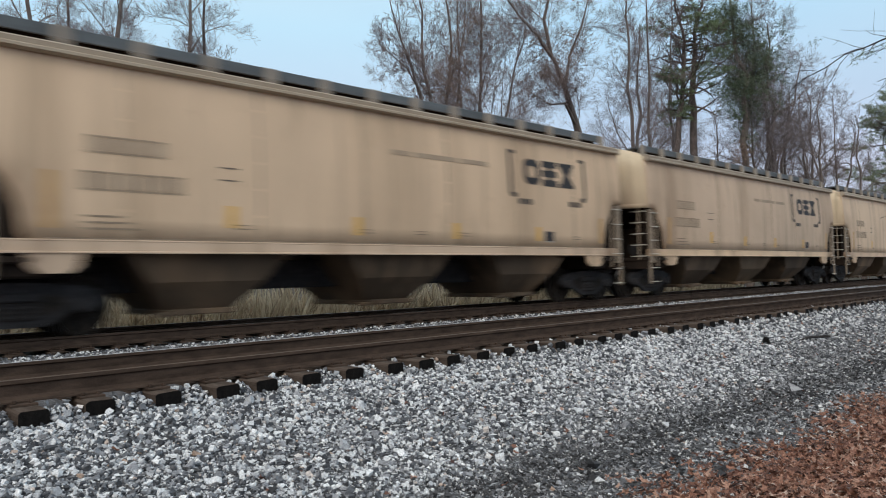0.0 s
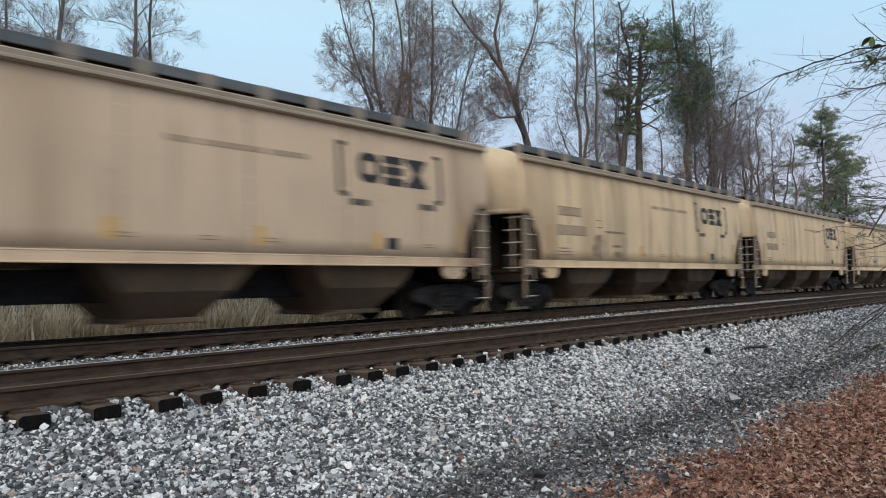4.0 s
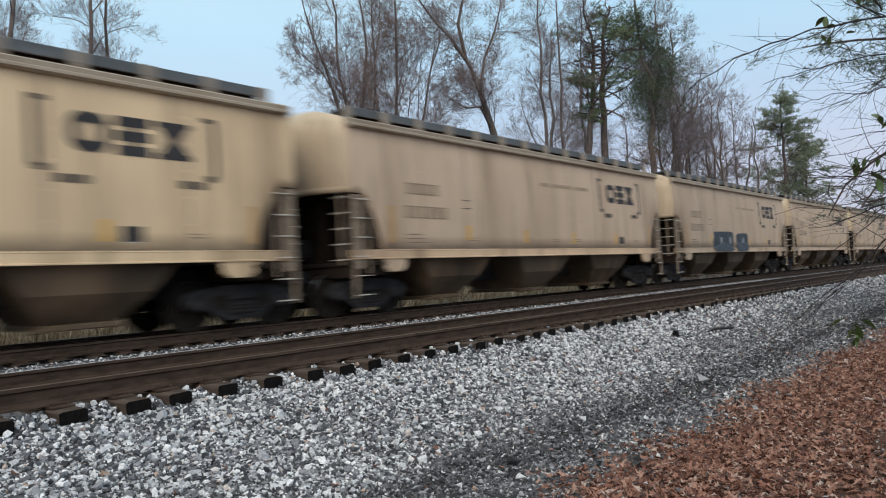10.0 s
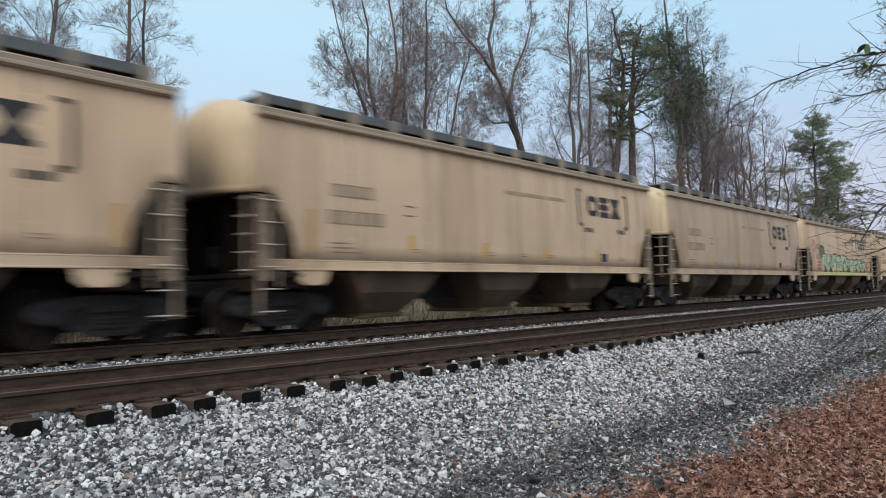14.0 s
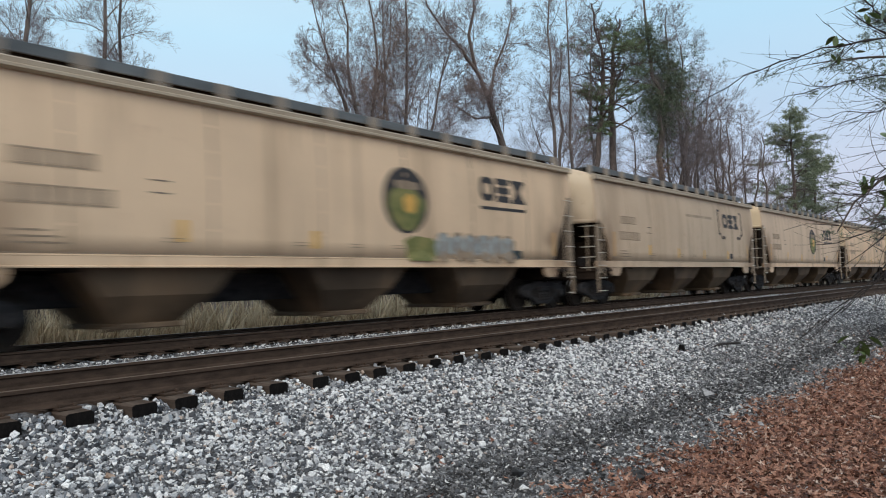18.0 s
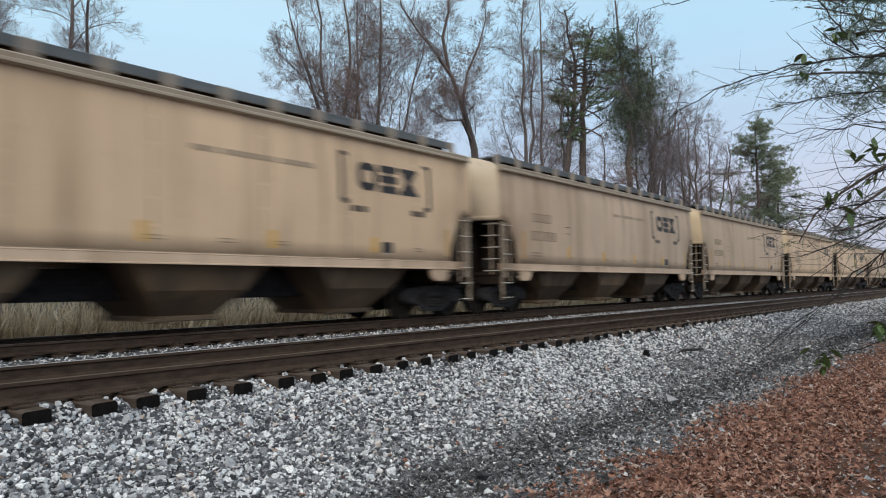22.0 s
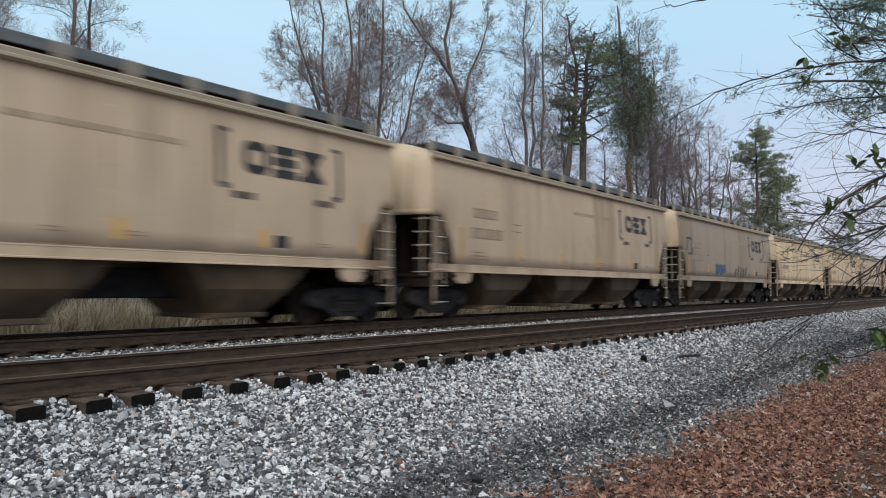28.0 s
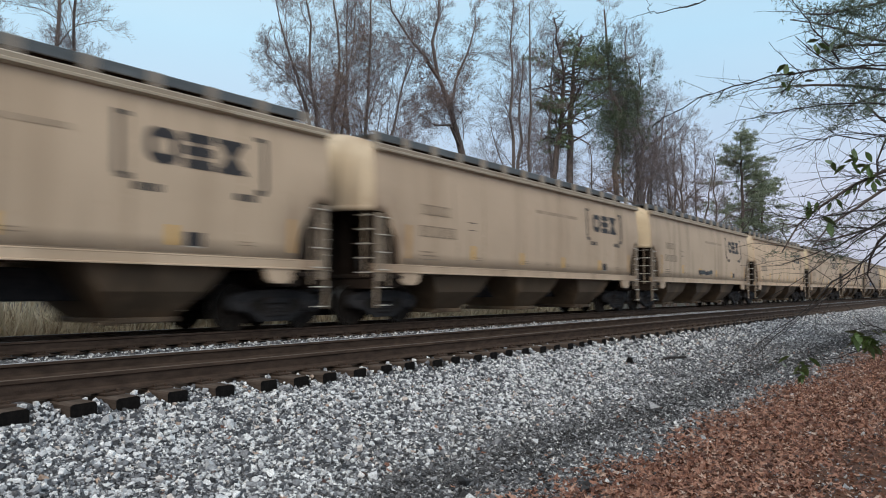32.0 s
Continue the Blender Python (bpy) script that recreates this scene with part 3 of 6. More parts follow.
def loose_ground():
    rng = np.random.default_rng(3)
    gz = np.vectorize(ground_z)

    def field(x0, x1, y0, y1, count, size, spread, bias=0.0, power=1.0):
        x = x0 + (x1 - x0) * rng.random(count) ** power
        y = rng.uniform(y0, y1, count)
        s = size * np.exp(rng.normal(0, spread, count))
        return np.stack([x, y, gz(y) + bias * s + rng.uniform(-0.25, 0.55, count) * s], 1), s

    shapes = stone_shapes()
    def fringe(c, s):
        # the stones thin out down the slope
        edge = np.clip(-1.72 + 0.085 * c[:, 0], -1.72, -0.85) + 0.22 * np.sin(c[:, 0] * 0.9) + 0.12 * np.sin(c[:, 0] * 3.1)
        keep = rng.random(len(c)) < np.clip(1.0 - (edge - c[:, 1]) / 0.9, 0.0, 1.0)
        return c[keep], s[keep]

    c1, s1 = fringe(*field(-4.2, 9, -2.4, 0.14, 76000, 0.0225, 0.36))
    c2, s2 = fringe(*field(9, 60, -2.4, 0.14, 19000, 0.036, 0.28, power=1.7))
    c3, s3 = field(-3, 36, 3.0, 5.3, 12000, 0.028, 0.25, -0.1, power=1.3)
    c4, s4 = field(-4.2, 40, 0.06, 0.5, 15000, 0.026, 0.28, 0.8, power=1.4)
    clear = np.abs(c4[:, 0][:, None] - np.array(TIE_X)[None]).min(1) > 0.14
    c4, s4 = c4[clear], s4[clear]
    c5, s5 = field(-4.2, 16, -3.3, -1.6, 3600, 0.016, 0.35)
    back, back_s = fringe(*field(-4.2, -16, -2.4, 0.14, 9000, 0.046, 0.3, power=1.6))
    scatter("ballast_stones", np.concatenate([c1, c2, c3, c4, c5, back]), np.concatenate([s1, s2, s3, s4, s5, back_s]), shapes, M_STONE,
            "pale grey crushed stone ballast heaped round the ties", "ballast", 0.92, 2)
    chips = chip_shapes()
    c6, s6 = field(-6, 9, -3.9, -1.0, 92000, 0.0185, 0.38, power=1.15)
    c7, s7 = field(9, 40, -4.4, -1.0, 36000, 0.030, 0.3, power=1.4)
    c8, s8 = field(-6, 12, -6.0, -3.6, 9000, 0.018, 0.4)
    cb, sb = field(-6, -18, -4.4, -1.0, 12000, 0.032, 0.3, power=1.6)
    scatter("gravel_chips", np.concatenate([c6, c7, c8, cb]), np.concatenate([s6, s7, s8, sb]), chips, M_CHIP, "damp grey gravel chips on the trackside path", "gravel", 0.75, 4)
    # a damp, worn strip runs along the edge of the leaves
    c9, s9 = field(-3, 30, -3.35, -2.1, 40000, 0.017, 0.35, 0.5, power=1.35)
    mid = -2.75 + 0.06 * np.sin(c9[:, 0] * 0.8)
    keep = rng.random(len(c9)) < 0.95 * np.exp(-((c9[:, 1] - mid) / 0.30) ** 2)
    s9 = s9 * (1 + np.clip(c9[:, 0], 0, 30) * 0.03)
    scatter("damp_gravel", c9[keep], s9[keep], chips, M_DAMP, "dark wet gravel in a worn strip beside the leaves", "gravel", 0.75, 5)
    # leaves lie thick on the bank and thin out over the gravel
    x = -6.5 + 31 * rng.random(84000) ** 1.25
    edge = -3.69 - 0.035 * np.clip(x - 6, 0, 30) + 0.10 * np.sin(x * 1.7) + 0.08 * np.sin(x * 4.1)
    y = edge - np.abs(rng.exponential(1.3, 84000)) + rng.normal(0, 0.22, 84000)
    keep = (y > -9.0) & ((((x - 3.1) / 1.3) ** 2 + ((y + 5.22) / 0.30) ** 2 > 1) | (rng.random(84000) < 0.3))
    leaf_c = np.stack([x, y, gz(y) + rng.uniform(0.004, 0.035, 84000)], 1)[keep]
    extra = np.stack([rng.uniform(-3, 18, 520), -3.9 + 3.5 * rng.random(520) ** 2.2, np.zeros(520)], 1)
    extra[:, 2] = gz(extra[:, 1]) + 0.03
    bx, by = -6.2 - np.abs(rng.normal(0, 4.5, 17000)), -3.55 - np.abs(rng.exponential(1.3, 17000))
    leaf_c = np.concatenate([leaf_c, extra, np.stack([bx, by, gz(by) + rng.uniform(0.004, 0.035, 17000)], 1)])
    scatter("leaf_litter", leaf_c, rng.uniform(0.030, 0.068, len(leaf_c)), leaf_shapes(), M_LEAF, "thick carpet of red-brown dead oak leaves", "leaves", 0.1, 6)
    # dry grass behind the far track
    blade = [(np.array([(-0.014, 0, 0), (0.014, 0, 0), (0.05 * d, 0.03, 0.55), (0.16 * d, 0.05, 1.0)]), np.array([(0, 1, 2), (0, 2, 3)])) for d in (-1.3, -0.5, 0.6, 1.4)]
    gx, gy = -4 + 34 * rng.random(36000) ** 1.5, 9.0 + np.abs(rng.normal(0, 1.7, 36000))
    clump = 0.5 + 0.5 * np.sin(gx * 0.9 + 2 * np.sin(gx * 0.37)) * np.cos(gy * 0.8)
    keep = rng.random(36000) < 0.5 + 0.5 * clump
    g = np.stack([gx, gy, gz(gy)], 1)[keep]
    scatter("dry_grass", g, rng.uniform(0.7, 1.5, len(g)), blade, M_GRASS, "tall straw-coloured dry grass behind the far track", "grass", 0.1, 8)


# ---- the two tracks ----
def rail_mesh(x0, x1, top):
    half = [(0.036, 0.0), (0.038, -0.03), (0.012, -0.045), (0.009, -0.13), (0.03, -0.155), (0.072, -0.168), (0.072, -0.18)]
    ring = [(y, z) for y, z in half] + [(-y, z) for y, z in reversed(half)]
    mesh = Mesh()
    mesh.extrude(ring, x0, x1, 0, "x")
    mesh.m[-1] = 1  # the face between the two top points is the running surface
    return mesh.data("rail", [M_RAIL, top])


def tie_mesh(seed):
    rng = random.Random(seed)
    mesh = Mesh()
    h, w, ln = 0.18, 0.225, TIE_LEN
    ring = [(-w / 2, -h), (w / 2, -h), (w / 2 + rng.uniform(-0.008, 0.008), -0.02), (w / 2 - 0.02, 0), (-w / 2 + 0.02, rng.uniform(-0.008, 0.004)), (-w / 2 + rng.uniform(-0.008, 0.008), -0.02)]
    mesh.extrude(ring, 0, ln, 0, "y")
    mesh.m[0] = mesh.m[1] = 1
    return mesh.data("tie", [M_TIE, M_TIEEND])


def track(name, y0, x1, top_near, top_far, label, parts_to, seed):
    """Ties from y0 on, two rails, tie plates and spikes; past parts_to the ties are one mesh."""
    tr = thing(name, label, "railway track", kind="structure")
    part("rail", rail_mesh(-120, 700, top_near), None, tr, "rust-brown rail with a worn head", at=pose(0, y0 + OVER, 0))
    part("rail", rail_mesh(-120, 700, top_far), None, tr, "rust-brown rail with a worn head", at=pose(0, y0 + OVER + GAUGE, 0))
    rng = random.Random(seed)
    meshes = [tie_mesh(seed + i) for i in range(5)]
    plate = Mesh()
    plate.box(-0.10, 0.10, -0.17, 0.17, 0.0, 0.022, 0, 0.004)
    for sx, sy in ((-0.06, -0.105), (0.06, 0.105), (0.06, -0.11), (-0.06, 0.11)):
        plate.box(sx - 0.014, sx + 0.014, sy - 0.018, sy + 0.018, 0.022, 0.05, 0, 0.004)
    plate_data = plate.data("tie_plate", M_RAIL)
    rest = Mesh()
    for x in TIE_X:
        if x > x1:
            break
        dy, turn = rng.uniform(-0.05, 0.05), rng.uniform(-1.2, 1.2)
        if x < parts_to:
            tie = part("tie", meshes[rng.randrange(5)], None, tr, at=pose(x, y0 + dy, -0.20, 0, 0, turn))
            for off in (OVER, OVER + GAUGE):
                part("tie_plate", plate_data, None, tr, at=pose(x, y0 + off, -0.203))
        else:
            rest.box(x - 0.112, x + 0.112, y0 + dy, y0 + dy + TIE_LEN, -0.38, -0.20, 0, 0.012)
    tagged(part("far_ties", rest, M_TIE, tr), "weathered wooden ties further along the track", kind="stuff")
    return tr


# ---- bare trees ----
M_BARK = surface("grey_brown_bark", [(0.3, (0.10, 0.082, 0.075)), (0.55, (0.175, 0.145, 0.132)), (0.8, (0.26, 0.22, 0.20))], 5, 0.95, 0, 0.8, 25, stretch=(1, 1, 0.3))
M_TWIG = surface("grey_twigs", [(0.3, (0.135, 0.118, 0.125)), (0.7, (0.23, 0.203, 0.213))], 2, 0.95, 0, 0.1)
M_TWIGRED = surface("reddish_twigs", [(0.3, (0.155, 0.124, 0.122)), (0.7, (0.255, 0.207, 0.205))], 2, 0.95, 0, 0.1)
M_PINEBARK = surface("scaly_pine_bark", [(0.3, (0.055, 0.044, 0.040)), (0.55, (0.11, 0.088, 0.080)), (0.8, (0.18, 0.145, 0.13))], 6, 0.95, 0, 0.9, 20, stretch=(1, 1, 0.4))
M_NEEDLEPALE = island_mat("pale_pine_needles", [(0.0, (0.07, 0.11, 0.05)), (0.5, (0.12, 0.17, 0.08)), (1.0, (0.19, 0.235, 0.115))], 0.6)
M_NEEDLEFAR = island_mat("grey_green_pine_needles", [(0.0, (0.125, 0.17, 0.105)), (0.5, (0.20, 0.25, 0.155)), (1.0, (0.29, 0.33, 0.21))], 0.6)
M_SPRAY = island_mat("blue_green_pine_sprays", [(0.0, (0.06, 0.09, 0.06)), (0.5, (0.105, 0.15, 0.10)), (1.0, (0.17, 0.22, 0.15))], 0.6)
M_IVY = island_mat("dark_evergreen_sprays", [(0.0, (0.055, 0.085, 0.05)), (0.6, (0.10, 0.14, 0.08)), (1.0, (0.16, 0.20, 0.115))], 0.55)
M_VINE = island_mat("dry_vine_stems", [(0.0, (0.14, 0.095, 0.075)), (0.6, (0.25, 0.17, 0.13)), (1.0, (0.36, 0.26, 0.20))], 0.85)


def limb(rng, start, way, length, bend, lift, steps):
    """A wandering line that turns towards the sky by lift."""
    pts, p, d = [start], start.copy(), way.normalized()
    for _ in range(steps):
        d = (d + Vector((rng.gauss(0, bend), rng.gauss(0, bend), rng.gauss(0, bend) + lift))).normalized()
        p = p + d * (length / steps)
        pts.append(p.copy())
    return pts


def shoot(rng, start, way, length, curl, lift, steps):
    """A line that wanders, keeps a slow curl of its own and turns towards the sky by lift."""
    axis = Vector((rng.gauss(0, 1), rng.gauss(0, 1), rng.gauss(0, 1))).normalized()
    turn = Matrix.Rotation(rng.gauss(0, curl), 3, axis)
    pts, p, d = [start], start.copy(), way.normalized()
    for _ in range(steps):
        d = turn @ d
        d = (d + Vector((rng.gauss(0, curl), rng.gauss(0, curl), rng.gauss(0, curl) + lift)) * 0.6).normalized()
        p = p + d * (length / steps)
        pts.append(p.copy())
    return pts


def side_way(rng, d, spread):
    out = d.orthogonal().normalized()
    out.rotate(Matrix.Rotation(rng.uniform(0, 2 * math.pi), 3, d))
    return (d * math.cos(spread) + out * math.sin(spread)).normalized()


def spike(mesh, p, q, r):
    """A bare twig end: three thin faces that meet in a point."""
    d = (q - p).normalized()
    side = d.orthogonal().normalized() * r
    up = d.cross(side)
    n = len(mesh.v)
    mesh.v += [tuple(p + side), tuple(p - side * 0.5 + up * 0.87), tuple(p - side * 0.5 - up * 0.87), tuple(q)]
    mesh.f += [(n, n + 1, n + 3), (n + 1, n + 2, n + 3), (n + 2, n, n + 3)]
    mesh.m += [0, 0, 0]


def grow(rng, wood, twigs, pts, radii, level, shape):
    """A branch along pts with its side branches; the thin ones go into the twig mesh."""
    mesh = wood if radii[0] > 0.024 else twigs
    mesh.tube(pts, radii, 8 if level == 0 else 5 if radii[0] > 0.05 else 3, caps=False)
    steps, last = len(pts) - 1, level == len(shape["counts"]) - 1
    length = sum((b - a).length for a, b in zip(pts, pts[1:]))
    count, low = shape["counts"][level], shape["from"][level]
    for i in range(count):
        u = low + (1 - low) * (i + rng.random()) / count
        a = min(int(u * steps), steps - 1)
        p = pts[a].lerp(pts[a + 1], u * steps - a)
        d = (pts[a + 1] - pts[a]).normalized()
        way = side_way(rng, d, rng.uniform(*shape["spread"]))
        sub = length * shape["ratio"][level] * (1.2 - 0.65 * u) * rng.uniform(0.6, 1.3)
        if level == 0:
            sub = shape["reach"] * (1.25 - 0.65 * (u - low) / (1 - low)) * rng.uniform(0.55, 1.2)
            way.z = abs(way.z) * 0.8 + 0.05
        r = max(min(radii[a] * 0.42, 0.012 * sub + 0.0025), 0.0038) * shape.get("stout", 1.0)
        if last:
            spike(twigs, p, p + (way + d * 0.5 + Vector((0, 0, 0.25))).normalized() * sub, r)
            continue
        n = (6, 5, 3, 1)[level]
        line = shoot(rng, p, way, sub, shape["curl"] * (1.0, 0.9, 0.6, 0.4)[level], shape["lift"] * (1, 1, 1.6, 2.2)[level], n)
        grow(rng, wood, twigs, line, [r * (1 - 0.68 * k / n) for k in range(n + 1)], level + 1, shape)


OAK = {"curl": 0.17, "lift": 0.07, "counts": (14, 7, 6, 5, 3), "from": (0.38, 0.12, 0.1, 0.1, 0.1), "ratio": (0, 0.62, 0.62, 0.62, 0.95), "spread": (0.4, 0.95), "reach": 3.4}
SLIM = {"curl": 0.13, "lift": 0.08, "counts": (20, 6, 6, 5, 3), "from": (0.32, 0.12, 0.1, 0.1, 0.1), "ratio": (0, 0.6, 0.6, 0.62, 0.95), "spread": (0.45, 1.0), "reach": 2.7}
FORK = {**OAK, "counts": (10, 7, 6, 5, 3), "from": (0.12, 0.12, 0.1, 0.1, 0.1), "reach": 2.2}
FAR = {"curl": 0.2, "lift": 0.06, "counts": (11, 6, 6, 5), "from": (0.42, 0.15, 0.1, 0.1), "ratio": (0, 0.62, 0.62, 0.8), "spread": (0.4, 0.95), "reach": 3.6, "stout": 1.25}
BUSH = {"curl": 0.2, "lift": 0.06, "counts": (9, 6, 5, 4, 3), "from": (0.1, 0.1, 0.1, 0.1, 0.1), "ratio": (0, 0.6, 0.6, 0.6, 0.9), "spread": (0.4, 1.0), "reach": 2.2}


def bare_tree(seed, stems, label, twig_mat, tangles=(), ivy=()):
    """A leafless tree. stems: (way points, radius, shape); tangles: (x, y, z, radius) of vine clumps; ivy: (x, y, z, radius, leaves)."""
    rng = random.Random(seed)
    tree = thing("bare_tree", label, "tree")
    wood, twigs = Mesh(), Mesh()
    for way, radius, shape in stems:
        way = [Vector(p) for p in way]
        pts = []
        for a, b in zip(way, way[1:]):
            n = max(1, round((b - a).length / 1.4))
            wild = 0.05 + 0.02 * n
            pts += [a.lerp(b, k / n) + (Vector((rng.gauss(0, wild), rng.gauss(0, wild), 0)) if pts and k else Vector()) for k in range(n)]
        pts.append(way[-1])
        c = len(pts) - 1
        grow(rng, wood, twigs, pts, [radius * (1 - 0.82 * k / c) for k in range(c + 1)], 0, shape)
    part("trunk", wood, M_BARK, tree, smooth=True)
    part("crown", twigs, twig_mat, tree, "fine bare twigs")
    if tangles:
        vine = Mesh()
        for x, y, z, r in tangles:
            for _ in range(int(115 * r)):
                p = Vector((x + rng.gauss(0, 0.42 * r), y + rng.gauss(0, 0.42 * r), z + rng.gauss(0, 0.75 * r)))
                way = Vector((rng.gauss(0, 1), rng.gauss(0, 1), rng.gauss(-0.5, 0.9))).normalized()
                line = shoot(rng, p, way, rng.uniform(0.3, 0.9), 0.5, -0.05, 3)
                vine.tube(line, [0.009, 0.008, 0.006, 0.003], 3, caps=False)
                for _ in range(2):
                    spike(vine, line[2], line[2] + Vector((rng.gauss(0, 0.1), rng.gauss(0, 0.1), rng.gauss(-0.05, 0.1))), 0.016)
        tagged(part("vine_tangle", vine, M_VINE, tree), "tangle of dry brown vines", kind="stuff")
    if ivy:
        rr = np.random.default_rng(seed + 1)
        pick = np.concatenate([rr.normal(0, 1, (n, 3)) * (0.50 * r, 0.50 * r, 0.36 * r) + (x, y, z) for x, y, z, r, n in ivy])
        # each clump breaks up into small sprays
        pick = pick[rr.integers(0, len(pick), len(pick)) // 16 * 16] + rr.normal(0, 0.17, pick.shape)
        ob = scatter("evergreen_growth", pick, rr.uniform(0.10, 0.24, len(pick)), needle_shapes(seed), M_IVY, "soft dark green evergreen growth in the crown", "", 0.9, seed)
        del ob["kind"]
        ob.parent = tree
    return tree


def needle_shapes(seed=2):
    """A tuft of a few needles that fan out."""
    rng = np.random.default_rng(seed)
    out = []
    for _ in range(4):
        v, f = [], []
        for k in range(6):
            d = rng.normal(0, 1, 3)
            d[2] = abs(d[2]) * 0.6
            d /= np.linalg.norm(d)
            w = np.cross(d, (0, 0.3, 1))
            w = w / np.linalg.norm(w) * 0.05
            n = len(v)
            v += [w, -w, d]
            f.append((n, n + 1, n + 2))
        out.append((np.array(v), np.array(f)))
    return out


def pine_tree(seed, trunk, radius, label, low, limbs, reach, pads, tufts, size, mat, shape=1.3, droop=0.0):
    """A pine: a trunk along way points, crooked limbs from low up, and needles in flat pads towards their ends on a share of them."""
    rng = random.Random(seed)
    rr = np.random.default_rng(seed)
    tree = thing("pine_tree", label, "tree")
    wood = Mesh()
    way = [Vector(p) for p in trunk]
    line = []
    for a, b in zip(way, way[1:]):
        line += [a.lerp(b, k / 5) + Vector((rng.gauss(0, 0.05), rng.gauss(0, 0.05), 0)) * (k > 0) for k in range(5)]
    line.append(way[-1])
    c = len(line) - 1
    wood.tube(line, [radius * (1 - 0.8 * i / c) for i in range(c + 1)], 8, caps=False)
    spots = []
    for i in range(limbs):
        u = low + (0.995 - low) * (i + rng.random()) / limbs
        a = min(int(u * c), c - 1)
        p = line[a].lerp(line[a + 1], u * c - a)
        v = (u - low) / (1 - low)
        ln = reach * (1.0 - 0.72 * v ** shape) * rng.uniform(0.5, 1.15)
        ang = rng.uniform(0, 2 * math.pi)
        pts = shoot(rng, p, Vector((math.cos(ang), math.sin(ang), rng.uniform(-0.1, 0.4) - droop)), ln, 0.24, 0.06 - droop * 0.3, 6)
        r = radius * 0.24 * (1 - 0.6 * v)
        wood.tube(pts, [r * (1 - 0.14 * k) + 0.006 for k in range(7)], 5, caps=False)
        leafy = rng.random() < pads
        for _ in range(int(5 + ln * 3.5)):
            w = rng.uniform(0.3, 1.0) * 6
            b = min(int(w), 5)
            q = pts[b].lerp(pts[b + 1], w - b)
            sub = shoot(rng, q, Vector((rng.gauss(0, 1), rng.gauss(0, 1), rng.uniform(-0.2, 0.7) - droop)), rng.uniform(0.3, 0.5 + 0.25 * ln), 0.3, 0.05, 3)
            wood.tube(sub, [0.012, 0.010, 0.007, 0.004], 3, caps=False)
            if leafy:
                spots += [sub[k] for k in (2, 3, 3, 3)]
    part("trunk", wood, M_PINEBARK, tree, smooth=True)
    spots = np.array(spots)
    pick = spots[rr.integers(0, len(spots), tufts)] + rr.normal(0, 1, (tufts, 3)) * (0.17, 0.17, 0.07)
    ob = scatter("crown", pick, rr.uniform(*size, tufts), needle_shapes(seed), mat, "green needle pads with gaps between", "", 0.9, seed)
    del ob["kind"]
    ob.parent = tree
    return tree


def place(tree, x, y, turn=0.0, scale=1.0, group=""):
    m = pose(x, y, ground_z(y) - 0.05, 0, 0, turn)
    ob = copy_thing(tree, m @ Matrix.Scale(scale, 4)) if tree.get("used") else tree
    ob.matrix_basis = m @ Matrix.Scale(scale, 4)
    tree["used"] = 1
    if ob is not tree and "used" in ob:
        del ob["used"]
    return tagged(ob, group=group)


